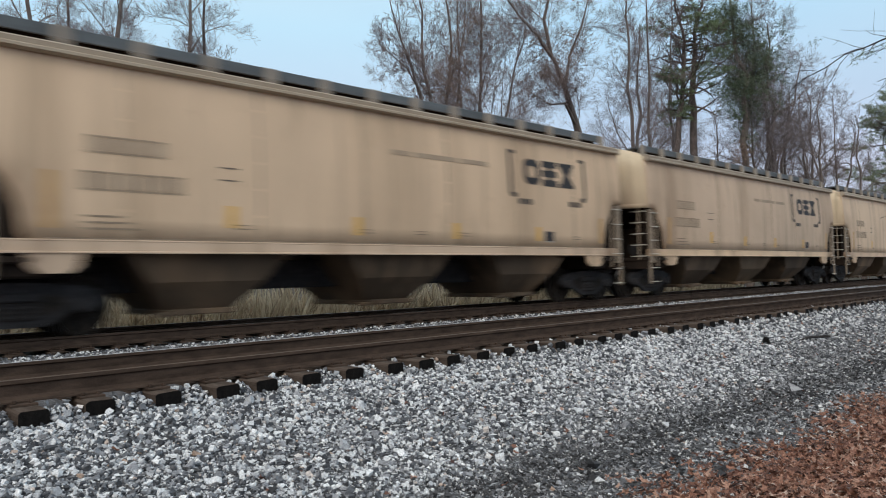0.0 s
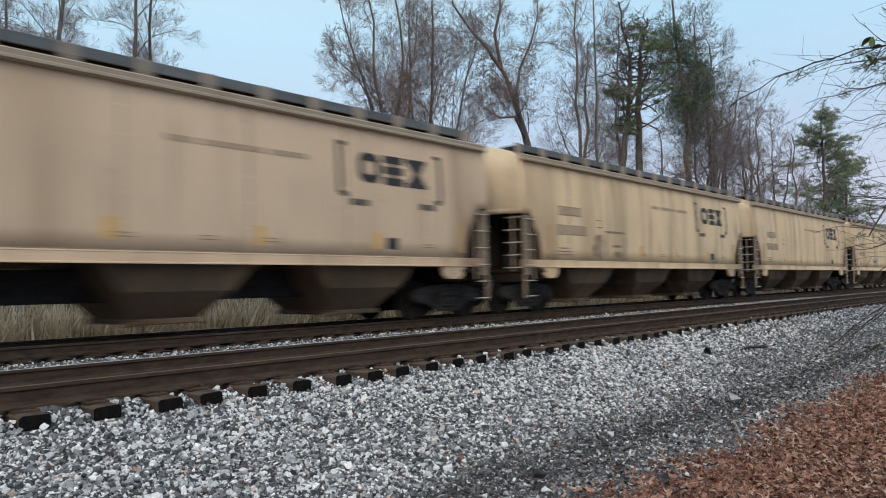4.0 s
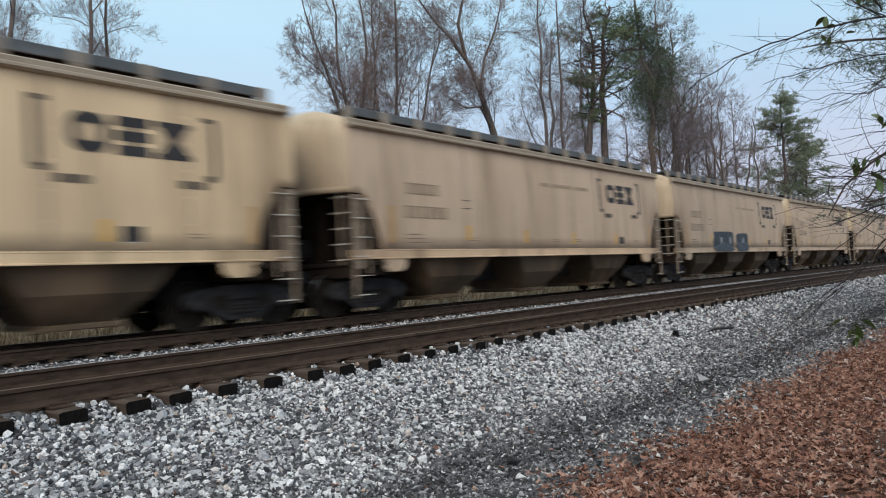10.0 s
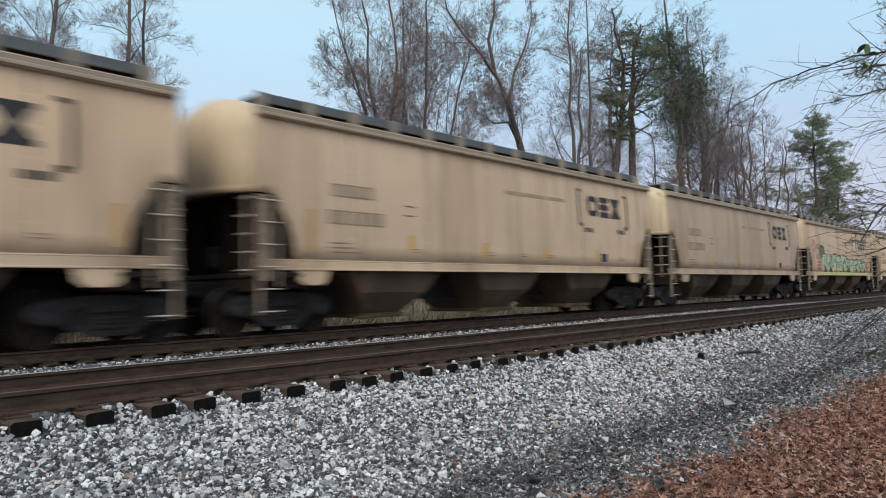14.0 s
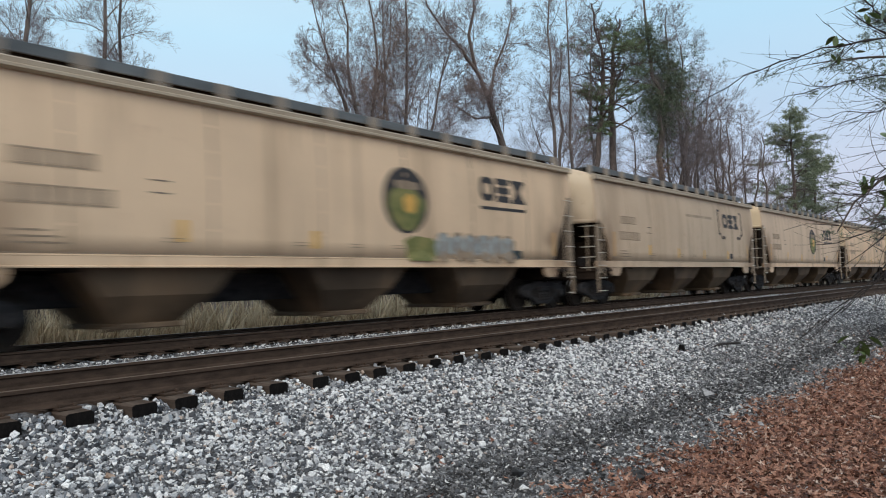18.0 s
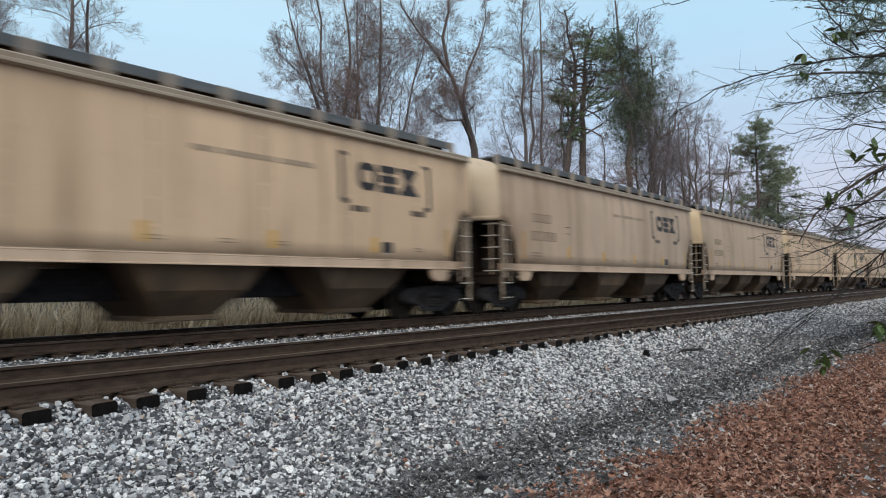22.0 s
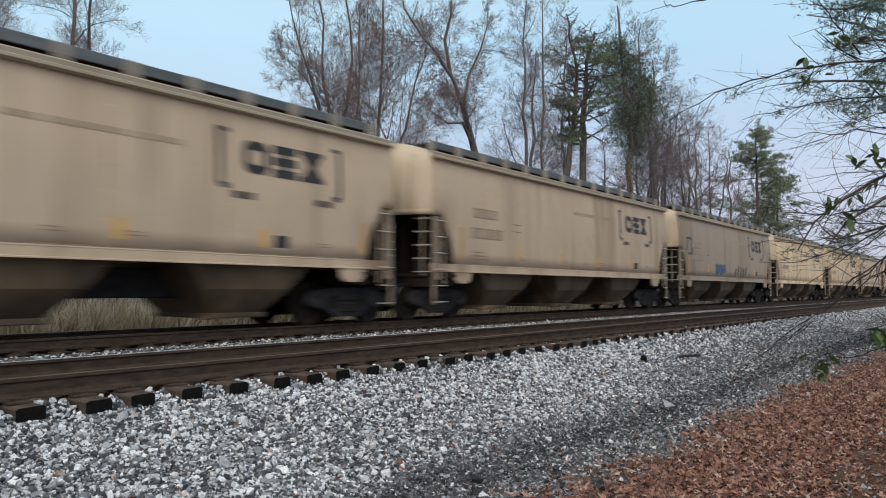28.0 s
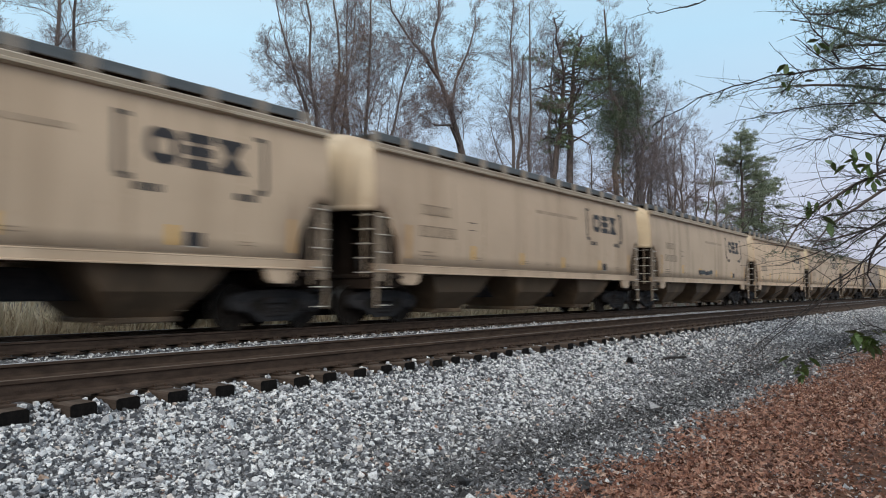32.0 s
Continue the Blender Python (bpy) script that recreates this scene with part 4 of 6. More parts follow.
def woods():
    clump = bare_tree(11, [([(-0.4, 0, 0), (-0.6, 0, 8.9), (-0.8, 0.2, 11), (-1.3, 0, 15)], 0.12, {**OAK, "counts": (11, 6, 6, 5, 3), "reach": 2.6}), ([(0.5, 0.3, 0), (0.6, 0.3, 8.8), (0.9, 0.2, 11.3), (0.4, 0, 15.5)], 0.13, {**OAK, "counts": (11, 6, 6, 5, 3)}),
                           ([(-0.6, 0, 6.6), (-1.3, -0.2, 8.9), (-2.1, -0.3, 9.7), (-3.5, -0.4, 10.3)], 0.07, {**FORK, "reach": 1.5}), ([(-0.6, 0, 7.4), (-1.4, 0.3, 10.2), (-2.2, 0.4, 12.2), (-2.8, 0.3, 14)], 0.07, {**FORK, "reach": 1.8}),
                           ([(0.6, 0, 7.0), (1.4, 0.3, 9.6), (1.9, 0.4, 12.2), (2.0, 0.3, 15)], 0.07, {**FORK, "reach": 1.8})],
                      "bare many-stemmed hardwood hung with brown vines", M_TWIGRED, ((0.7, 0, 10.2, 0.9), (1.3, 0.2, 11.6, 0.9), (0.2, 0, 9.0, 0.7), (-0.6, 0, 9.2, 0.5), (1.0, 0, 8.8, 0.7)))
    oak1 = bare_tree(13, [([(0, 0, 0), (0.2, 0, 8), (-0.2, 0, 16)], 0.20, OAK)], "tall bare oak with dense reddish twigs", M_TWIGRED)
    oak2 = bare_tree(23, [([(0, 0, 0), (0.4, 0, 4.5), (1.4, 0.3, 9), (4.2, 0.2, 14), (5.2, 0, 17)], 0.21, OAK), ([(0.4, 0, 4.5), (-0.6, 0.4, 9.5), (-1.6, 0.2, 15)], 0.14, OAK)],
                     "bare hardwood with long curving grey limbs", M_TWIG)
    spread1 = bare_tree(83, [([(0, 0, 0), (0.3, 0, 5), (1.4, 0.2, 10), (2.6, 0, 15), (3.0, 0, 19)], 0.24, FAR), ([(0.3, 0, 5), (-0.9, 0.3, 10.5), (-1.8, 0, 17)], 0.17, FAR)],
                        "bare spreading hardwood with dark crooked branches", M_TWIG)
    spread2 = bare_tree(89, [([(0, 0, 0), (-0.2, 0, 7), (0.3, 0.2, 12), (0.0, 0, 18)], 0.22, FAR)], "bare hardwood with dark branching crown", M_TWIGRED)
    slim1 = bare_tree(31, [([(0, 0, 0), (-0.1, 0, 9), (-0.2, 0, 13), (0.1, 0, 19)], 0.17, SLIM)], "slim straight bare hardwood with fine grey twigs", M_TWIG)
    slim2 = bare_tree(47, [([(0, 0, 0), (0.1, 0, 8), (0.4, 0, 12), (0.2, 0, 18)], 0.15, SLIM)], "slim bare hardwood with reddish twigs", M_TWIGRED)
    viny = bare_tree(49, [([(0, 0, 0), (0.0, 0, 8.6), (0.3, 0, 13), (0.3, 0, 17)], 0.13, SLIM), ([(0.5, 0.2, 0), (0.9, 0.2, 6.5), (2.2, 0, 10.2), (3.4, 0, 13.5)], 0.12, SLIM)],
                     "slim twin-stemmed bare tree with vine clumps", M_TWIGRED, ((0.6, 0, 9.7, 0.6), (0.2, 0, 12.4, 0.7), (-0.5, 0, 12.8, 0.6)))
    bush1 = bare_tree(53, [([(0, 0, 0), (0.2, 0, 3), (0.3, 0, 7)], 0.07, BUSH), ([(0.2, 0.1, 0), (1.0, 0.2, 3), (1.8, 0.3, 6)], 0.06, BUSH), ([(-0.2, 0, 0), (-0.9, -0.2, 3), (-1.3, 0, 6.5)], 0.06, BUSH)],
                      "bare many-stemmed thicket tree with reddish twigs", M_TWIGRED)
    leaner = bare_tree(61, [([(0, 0, 0), (-1.4, 0, 8.7), (-1.9, 0, 9.8), (-2.5, 0, 10.9), (-3.2, 0, 12), (-4.3, 0, 12.7)], 0.36, {**FORK, "from": (0.6, 0.15, 0.1, 0.1, 0.1)}),
                            ([(-3.2, 0, 12), (-4.4, 0, 12.9), (-5.4, 0.2, 13.6), (-6.6, 0.3, 14.6), (-7.4, 0, 17)], 0.075, FORK), ([(-3.4, 0, 12.1), (-3.9, 0, 13.8), (-3.4, 0, 15.2), (-3.2, 0, 18)], 0.10, FORK),
                            ([(-2.4, 0, 10.7), (-1.6, 0.2, 12.6), (-0.8, 0, 14.2), (-0.2, 0, 17)], 0.08, FORK), ([(-1.5, 0, 8.9), (-2.7, -0.2, 9.9), (-4.0, -0.3, 9.6), (-5.6, 0, 10.2)], 0.09, FORK)],
                       "leaning bare tree hung with dry brown vines", M_TWIGRED, ((-2.5, 0, 12.0, 0.8), (-1.7, 0, 12.3, 0.7), (-3.4, 0, 11.6, 0.7), (-4.4, 0, 12.4, 0.6), (-1.2, 0, 13.4, 0.6)))
    ivied = bare_tree(71, [([(0, 0, 0), (0.2, 0, 9), (0.2, 0, 13.5), (-1.2, 0, 19), (-1.6, 0, 22)], 0.34, {**OAK, "from": (0.45, 0.15, 0.1, 0.1, 0.1)}), ([(0.2, 0, 10.5), (1.6, 0, 14), (2.4, 0, 18), (2.6, 0, 22)], 0.16, FORK)],
                      "bare tree with dark evergreen growth through its crown", M_TWIG, ((-0.4, 0, 9.6, 0.9), (-1.4, 0, 9.4, 0.8), (0.5, 0, 10.2, 0.6)),
                      ((-2.2, 0, 18.8, 1.2, 1300), (-0.9, 0.3, 18.0, 1.8, 2900), (0.5, -0.3, 16.9, 2.2, 3900), (1.4, 0.2, 15.6, 2.2, 3800), (1.2, 0, 14.0, 1.8, 2700), (-0.8, 0.2, 14.2, 1.5, 1300), (-1.8, 0, 12.6, 1.3, 400), (0.5, 0, 12.4, 1.4, 700), (0.2, 0, 10.6, 0.8, 250)))
    pine1 = pine_tree(5, [(0, 0, 0), (0.7, 0, 8.6), (1.0, 0, 13.6), (1.4, 0, 16.2), (2.6, 0, 19)], 0.30, "tall pine with crooked bare limbs and a thin crown", 0.36, 52, 3.4, 0.13, 2400, (0.14, 0.28), M_NEEDLEPALE, 3.0)
    pine4 = pine_tree(6, [(0, 0, 0), (1.4, 0, 8.7), (2.4, 0, 12.3), (2.9, 0, 15.7), (1.6, 0, 19)], 0.25, "leaning pine with a bare trunk and sparse needle pads", 0.42, 40, 3.2, 0.14, 1900, (0.14, 0.28), M_NEEDLEPALE, 3.0)
    pine2 = pine_tree(8, [(0, 0, 0), (0.2, 0, 8), (0.3, 0, 15), (0.2, 0, 19.5)], 0.30, "spreading pine with layered green needle pads", 0.30, 50, 5.4, 0.62, 9500, (0.20, 0.38), M_NEEDLEFAR, 2.2)
    # the near row, in order along the line
    place(slim1, 3.6, 15, 10, 0.74)
    place(slim2, 5.6, 15.2, 60, 0.80)
    place(slim2, 1.6, 16, 150, 0.80)
    place(viny, 2.6, 17.5, 20, 0.74)
    place(slim1, 6.6, 16.5, 200, 0.70)
    place(clump, 16.2, 15)
    place(viny, 18.7, 15.2)
    place(slim2, 21.0, 18.5, 200, 0.92)
    place(leaner, 27.1, 15)
    place(slim1, 30.9, 15)
    place(slim2, 32.6, 15, 15, 1.05)
    place(pine4, 34.2, 15)
    place(pine1, 37.1, 15)
    place(ivied, 45.1, 15)
    place(oak2, 48.0, 15)
    place(slim1, 43.0, 19, 310, 1.1)
    place(oak1, 40.0, 20, 110, 1.15)
    place(oak1, 51.0, 15.4, 20, 1.25)
    place(oak2, 53.5, 16, 0, 1.1)
    place(spread2, 56, 17.5, 20, 1.1)
    place(spread1, 57.5, 17, 40, 0.95)
    place(spread2, 66.0, 18, 260, 1.0)
    place(spread1, 70.0, 20, 200, 0.95)
    place(spread2, 62.0, 15.5, 80, 0.92)
    place(slim2, 66.5, 16, 210, 0.95)
    place(pine2, 82.0, 15.5, 0, 1.0)
    place(pine2, 92, 15.5, 140, 0.85)
    place(spread1, 77.0, 19, 100, 0.95)
    place(spread2, 73.0, 16, 300, 0.9)
    place(slim1, 98.0, 18, 245, 0.95)
    rng = random.Random(77)
    kinds = [spread1, spread2, slim2, spread2]
    for i in range(9):
        x = 52 + i * 8.0 + rng.uniform(-2, 2)
        place(kinds[rng.randrange(4)], x, rng.uniform(22, 34), rng.uniform(0, 360), rng.uniform(0.75, 1.0), "woods behind the line")
    for i in range(18):
        place(bush1, 17 + i * 4.9 + rng.uniform(-1.0, 1.0), rng.uniform(13.5, 19), rng.uniform(0, 360), rng.uniform(0.95, 1.45), "thicket behind the line")
    for i in range(11):
        place(bush1, -6 + i * 2.2 + rng.uniform(-0.6, 0.6), rng.uniform(16.5, 20), rng.uniform(0, 360), rng.uniform(0.6, 0.8), "thicket behind the line")
    for i in range(9):
        place(bush1, -3 + i * 2.1 + rng.uniform(-0.5, 0.5), rng.uniform(12, 15), rng.uniform(0, 360), rng.uniform(0.32, 0.46), "thicket behind the line")
    place(pine_tree(14, [(0, 0, 0), (0, 0, 8), (0, 0, 15)], 0.22, "pine on the near bank with drooping needle sprays", 0.2, 90, 4.9, 0.62, 36000, (0.07, 0.15), M_SPRAY, 1.2, 0.25), 14.5, -5.9, 0)


# ---- the shrub that hangs into view on the near bank ----
M_SHRUBTWIG = surface("dark_shrub_twigs", [(0.3, (0.018, 0.016, 0.016)), (0.7, (0.05, 0.043, 0.041))], 12, 0.85, 0, 0.3, 80)
M_GREENLEAF = island_mat("glossy_green_leaves", [(0.0, (0.035, 0.065, 0.02)), (0.5, (0.065, 0.115, 0.032)), (1.0, (0.13, 0.19, 0.058))], 0.4)


def sprig(rng, mesh, base, mid, tip, radius, twigs, spread=1.0):
    """A bent branch through three points, with knots and short side twigs."""
    base, mid, tip = Vector(base), Vector(mid), Vector(tip)
    pts, n = [], 14
    for i in range(n + 1):
        u = i / n
        p = base * ((1 - u) ** 2) + (mid * 2 - (base + tip) * 0.5) * (2 * u * (1 - u)) + tip * (u * u)
        p = p + Vector((rng.gauss(0, 0.0035), rng.gauss(0, 0.0035), rng.gauss(0, 0.0035)))
        pts.append(p)
    radii = [0.52 * radius * (1 - 0.72 * i / n) * (1.3 if i % 3 == 0 else 1.0) for i in range(n + 1)]
    mesh.tube(pts, radii, 5, caps=False)
    for _ in range(int(twigs * 1.6)):
        u = rng.uniform(0.25, 0.98) * n
        a = min(int(u), n - 1)
        p = pts[a].lerp(pts[a + 1], u - a)
        d = (pts[a + 1] - pts[a]).normalized()
        way = side_way(rng, d, rng.uniform(0.4, 1.0))
        way.x *= 0.5
        line = limb(rng, p, way, rng.uniform(0.05, 0.20) * spread, 0.16, 0.03, 5)
        r = radii[a] * 0.55
        mesh.tube(line, [r * (1 - 0.12 * k) * (1.3 if k % 2 else 1.0) for k in range(6)], 4, caps=False)
        if rng.random() < 0.5:
            q = line[3]
            sub = limb(rng, q, side_way(rng, (line[4] - line[3]).normalized(), 0.8), rng.uniform(0.03, 0.08), 0.15, 0.02, 3)
            mesh.tube(sub, [r * 0.6 * (1 - 0.2 * k) for k in range(4)], 3, caps=False)


def shrub():
    rng = random.Random(9)
    sh = thing("shrub", "dark bare shrub on the bank with a few last green leaves", "shrub", at=pose(-1.2, -6.75, ground_z(-6.75)))
    inv = sh.matrix_basis.inverted()

    def twig(base, mid, tip, radius, twigs, spread=1.0):
        mesh = Mesh()
        sprig(rng, mesh, base, mid, tip, radius, twigs, spread)
        mesh.v = [tuple(inv @ Vector(v)) for v in mesh.v]
        part("branch", mesh, M_SHRUBTWIG, sh, smooth=True)

    stem = Mesh()
    stem.tube([(-1.2, -6.75, -0.8), (-1.28, -6.62, 0.1), (-1.42, -6.45, 0.8), (-1.58, -6.2, 1.25), (-1.7, -6.02, 1.35)], [0.035, 0.03, 0.024, 0.016, 0.010], 8)
    stem.tube([(-1.22, -6.75, -0.8), (-1.35, -6.5, -0.1), (-1.5, -6.25, 0.5), (-1.66, -6.05, 0.85), (-1.72, -5.96, 0.97)], [0.03, 0.026, 0.02, 0.014, 0.009], 8)
    stem.tube([(-1.5, -6.25, 0.5), (-1.66, -6.05, 0.58), (-1.72, -5.94, 0.62)], [0.014, 0.010, 0.007], 6)
    stem.tube([(-1.58, -6.2, 1.25), (-1.74, -5.95, 1.55), (-1.88, -5.72, 1.66)], [0.012, 0.009, 0.006], 6)
    stem.v = [tuple(inv @ Vector(v)) for v in stem.v]
    part("stem", stem, M_SHRUBTWIG, sh, smooth=True)
    twig((-1.70, -6.02, 1.35), (-1.842, -5.635, 1.37), (-1.907, -5.306, 1.263), 0.0062, 12)
    twig((-1.70, -6.02, 1.36), (-1.816, -5.793, 1.372), (-1.853, -5.554, 1.346), 0.0055, 8)
    twig((-1.818, -5.808, 1.387), (-1.857, -5.748, 1.483), (-1.907, -5.689, 1.60), 0.0050, 5, 0.7)
    twig((-1.70, -6.02, 1.25), (-1.796, -5.761, 1.279), (-1.842, -5.502, 1.248), 0.0048, 8)
    twig((-1.70, -6.02, 1.16), (-1.774, -5.783, 1.189), (-1.808, -5.586, 1.184), 0.0040, 7)
    twig((-1.88, -5.72, 1.66), (-1.975, -5.403, 1.579), (-2.004, -5.351, 1.605), 0.0045, 2, 0.5)
    twig((-1.72, -5.96, 0.97), (-1.74, -5.724, 0.744), (-1.809, -5.463, 0.518), 0.0048, 8)
    twig((-1.72, -5.96, 0.90), (-1.75, -5.70, 0.70), (-1.80, -5.50, 0.50), 0.0032, 5)
    twig((-1.72, -5.97, 0.99), (-1.75, -5.68, 0.80), (-1.79, -5.44, 0.62), 0.0030, 5)
    twig((-1.72, -5.96, 0.94), (-1.734, -5.767, 0.775), (-1.782, -5.551, 0.563), 0.0042, 8)
    twig((-1.70, -5.98, 1.03), (-1.737, -5.77, 0.886), (-1.769, -5.577, 0.832), 0.0050, 8)
    twig((-1.70, -5.98, 1.01), (-1.749, -5.731, 0.967), (-1.774, -5.605, 0.989), 0.0046, 7)
    twig((-1.71, -5.98, 1.08), (-1.747, -5.803, 1.041), (-1.753, -5.673, 0.905), 0.0046, 7)
    twig((-1.72, -5.96, 0.88), (-1.733, -5.825, 0.931), (-1.759, -5.66, 0.946), 0.0042, 7)
    twig((-1.72, -5.94, 0.62), (-1.726, -5.844, 0.667), (-1.739, -5.737, 0.693), 0.0036, 4)
    twig((-1.72, -5.94, 0.62), (-1.736, -5.789, 0.588), (-1.763, -5.651, 0.535), 0.0038, 4)
    for k in range(9):
        z = rng.uniform(0.75, 1.45)
        twig((-1.70, -5.99, z), (-1.75, -5.85, z + rng.uniform(-0.04, 0.06)), (-1.78, -5.70 + rng.uniform(-0.05, 0.10), z + rng.uniform(-0.10, 0.10)), 0.0036, 6)

    def leaf(p, way, size):
        mesh = Mesh()
        way = Vector(way).normalized()
        side = way.cross(Vector((0.6, 0.2, 1))).normalized()
        up = side.cross(way)
        prof = ((0.0, 0.02), (0.18, 0.14), (0.42, 0.23), (0.68, 0.18), (0.88, 0.08), (1.0, 0.01))
        for u, w in prof:
            c = Vector(p) + way * (u * size) - up * (0.25 * u * u * size)
            mesh.v += [tuple(inv @ (c + side * (w * size) + up * 0.12 * w * size)), tuple(inv @ c), tuple(inv @ (c - side * (w * size) + up * 0.12 * w * size))]
        for i in range(5):
            mesh.f += [(3 * i, 3 * i + 1, 3 * i + 4, 3 * i + 3), (3 * i + 1, 3 * i + 2, 3 * i + 5, 3 * i + 4)]
        mesh.m = [0] * len(mesh.f)
        part("leaf", mesh, M_GREENLEAF, sh, smooth=True)

    for (x, y, z), count, size in (((-1.759, -5.667, 0.545), 9, 0.055), ((-1.729, -5.835, 0.632), 20, 0.066), ((-1.753, -5.73, 1.008), 8, 0.06), ((-1.757, -5.826, 1.124), 7, 0.06),
                                   ((-1.834, -5.685, 1.376), 4, 0.05), ((-1.833, -5.797, 1.432), 4, 0.055), ((-1.747, -5.858, 1.083), 6, 0.06)):
        for _ in range(int(count * 1.5)):
            leaf((x + rng.gauss(0, 0.015), y + rng.gauss(0, 0.026), z + rng.gauss(0, 0.018)), (rng.gauss(0, 0.6), rng.gauss(0.2, 0.8), rng.gauss(-0.5, 0.5)), size * rng.uniform(0.42, 0.8))
    return sh


# small things that lie on the gravel
def fallen_stick():
    ob = thing("fallen_stick", "short dark stick lying on the gravel beside the ballast", "stick", at=pose(9.9, -1.24, ground_z(-1.24) + 0.045, 0, 0, -25))
    mesh = Mesh()
    mesh.tube([(-0.42, -0.10, 0), (-0.1, 0.02, 0.03), (0.2, 0.03, 0.02), (0.5, 0.12, 0.0)], [0.018, 0.026, 0.024, 0.012], 7)
    mesh.tube([(0.1, 0.02, 0.02), (0.25, -0.12, 0.05)], [0.012, 0.006], 5)
    part("wood", mesh, M_SHRUBTWIG, ob, smooth=True)


def dark_rock():
    ob = thing("dark_rock", "single dark lump of rock at the foot of the ballast", "rock", at=pose(8.5, -0.95, ground_z(-0.95) + 0.03))
    v, f = stone_shapes(3, 77)[1]
    mesh = Mesh()
    mesh.v, mesh.f = [tuple(p * 0.13) for p in v], [tuple(int(i) for i in t) for t in f]
    mesh.m = [0] * len(mesh.f)
    part("rock_body", mesh, M_TIEEND, ob)


# ---- the train ----
CENTRE2 = TRACK2 + OVER + GAUGE / 2
SILL0, SILL1, EAVE0, EAVE1, HALF = 1.20, 1.40, 3.94, 4.15, 1.60
WHEEL_R, WHEELBASE, SPEED_A, SPEED_B, START = 0.457, 1.80, 508.8, 9.09, -2.336
PITCH, EXTRA = 16.835, 1.322


def run(t):
    """How far the train has come at t seconds."""
    u = t / 32.0
    return START + SPEED_A * u + SPEED_B * u * u


def bulge(z):
    """The half width of the side sheets at a height."""
    swell = math.sin(math.pi * min(max((z - 0.95) / 3.3, 0), 1))
    return HALF - 0.115 + 0.11 * (swell if z > 2.6 else 0.65 + 0.35 * swell)


def side_sheet(half, notch):
    """One side: columns of quads from a lower edge that is cut away at both ends up to the eave, with an inner skin."""
    mesh = Mesh()
    xs = sorted(set([round(x, 3) for x in np.linspace(-half, half, 40)] + [round(s * (half - d), 3) for s in (-1, 1) for d in (0.02, 0.12, 0.25, 0.32, 0.4, 0.5, 0.6, 0.7, 0.78, 0.84, 0.9, 0.96, 1.0, 1.1, 1.2)]))
    rows = 9
    for inner in (0.0, 0.03):
        for x in xs:
            zb = notch(half - abs(x))
            for r in range(rows):
                z = zb + (EAVE0 + 0.05 - zb) * r / (rows - 1)
                mesh.v.append((x, -bulge(z) + inner, z))
    n = len(xs) * rows
    for i in range(len(xs) - 1):
        for r in range(rows - 1):
            a = i * rows + r
            mesh.f.append((a, a + rows, a + rows + 1, a + 1))
            mesh.f.append((n + a, n + a + 1, n + a + rows + 1, n + a + rows))
        a = i * rows
        mesh.f.append((a, n + a, n + a + rows, a + rows))
    for a in (0, (len(xs) - 1) * rows):
        for r in range(rows - 1):
            mesh.f.append((a + r, a + r + 1, n + a + r + 1, n + a + r))
    mesh.m = [0] * len(mesh.f)
    return mesh


def round_notch(d):
    """Lower edge of the side sheet at the distance d from the car's end: two stepped arcs."""
    d *= 1.18
    if d < 0.38:
        return 2.58
    if d < 0.62:
        return 2.58 - 0.34 * ((d - 0.38) / 0.24) ** 2
    if d < 0.95:
        return 2.22 - 0.48 * ((d - 0.62) / 0.33) ** 2.2
    if d < 1.0:
        return 1.74 - (d - 0.95) / 0.05 * 0.34
    return SILL1 - 0.02


def straight_notch(d):
    """Lower edge of a plainer car: one straight cut."""
    return max(3.25 - max(d - 0.15, 0) / 0.95 * 1.85, SILL1 - 0.02)


def mirrored(mesh):
    out = Mesh()
    out.v, out.f, out.m = [(x, -y, z) for x, y, z in mesh.v], list(mesh.f), list(mesh.m)
    return out


def end_cap(half, low):
    """The upper end sheet: bowed outwards, domed under the roof, with a folded lip below."""
    mesh = Mesh()
    cols, rows = 21, 11

    def at(w, u, out=0.0):
        z = low + (EAVE1 - 0.03 + 0.38 * (1 - w * w) - low) * u
        back = 0.0 if u < 0.72 else 0.34 * ((u - 0.72) / 0.28) ** 2
        return (-half + 0.02 - (0.45 - 0.10 * u + out) * (1 - abs(w) ** 2.8) + back, w * (bulge(z) - 0.012), z)

    ws = [-1 + 2 * c / (cols - 1) for c in range(cols)]
    for r in range(rows):
        mesh.v += [at(w, r / (rows - 1)) for w in ws]
    for r in range(rows - 1):
        for c in range(cols - 1):
            a = r * cols + c
            mesh.f.append((a, a + 1, a + cols + 1, a + cols))
    n = len(mesh.v)
    for dz, out in ((-0.11, -0.02), (-0.11, 0.05), (0.0, 0.05), (0.015, 0.0)):
        mesh.v += [(x, y, z + dz) for x, y, z in (at(w, 0, out) for w in ws)]
    for r in range(3):
        for c in range(cols - 1):
            a = n + r * cols + c
            mesh.f.append((a, a + 1, a + cols + 1, a + cols))
    n = len(mesh.v)
    mesh.v += [at(w, 0) for w in ws] + [(-half + 0.4, 1.45, low), (-half + 0.4, -1.45, low)]
    mesh.f.append(tuple(range(n, n + cols + 2)))
    mesh.m = [0] * len(mesh.f)
    return mesh


def turned(mesh):
    out = Mesh()
    out.v, out.f, out.m = [(-x, -y, z) for x, y, z in mesh.v], list(mesh.f), list(mesh.m)
    return out


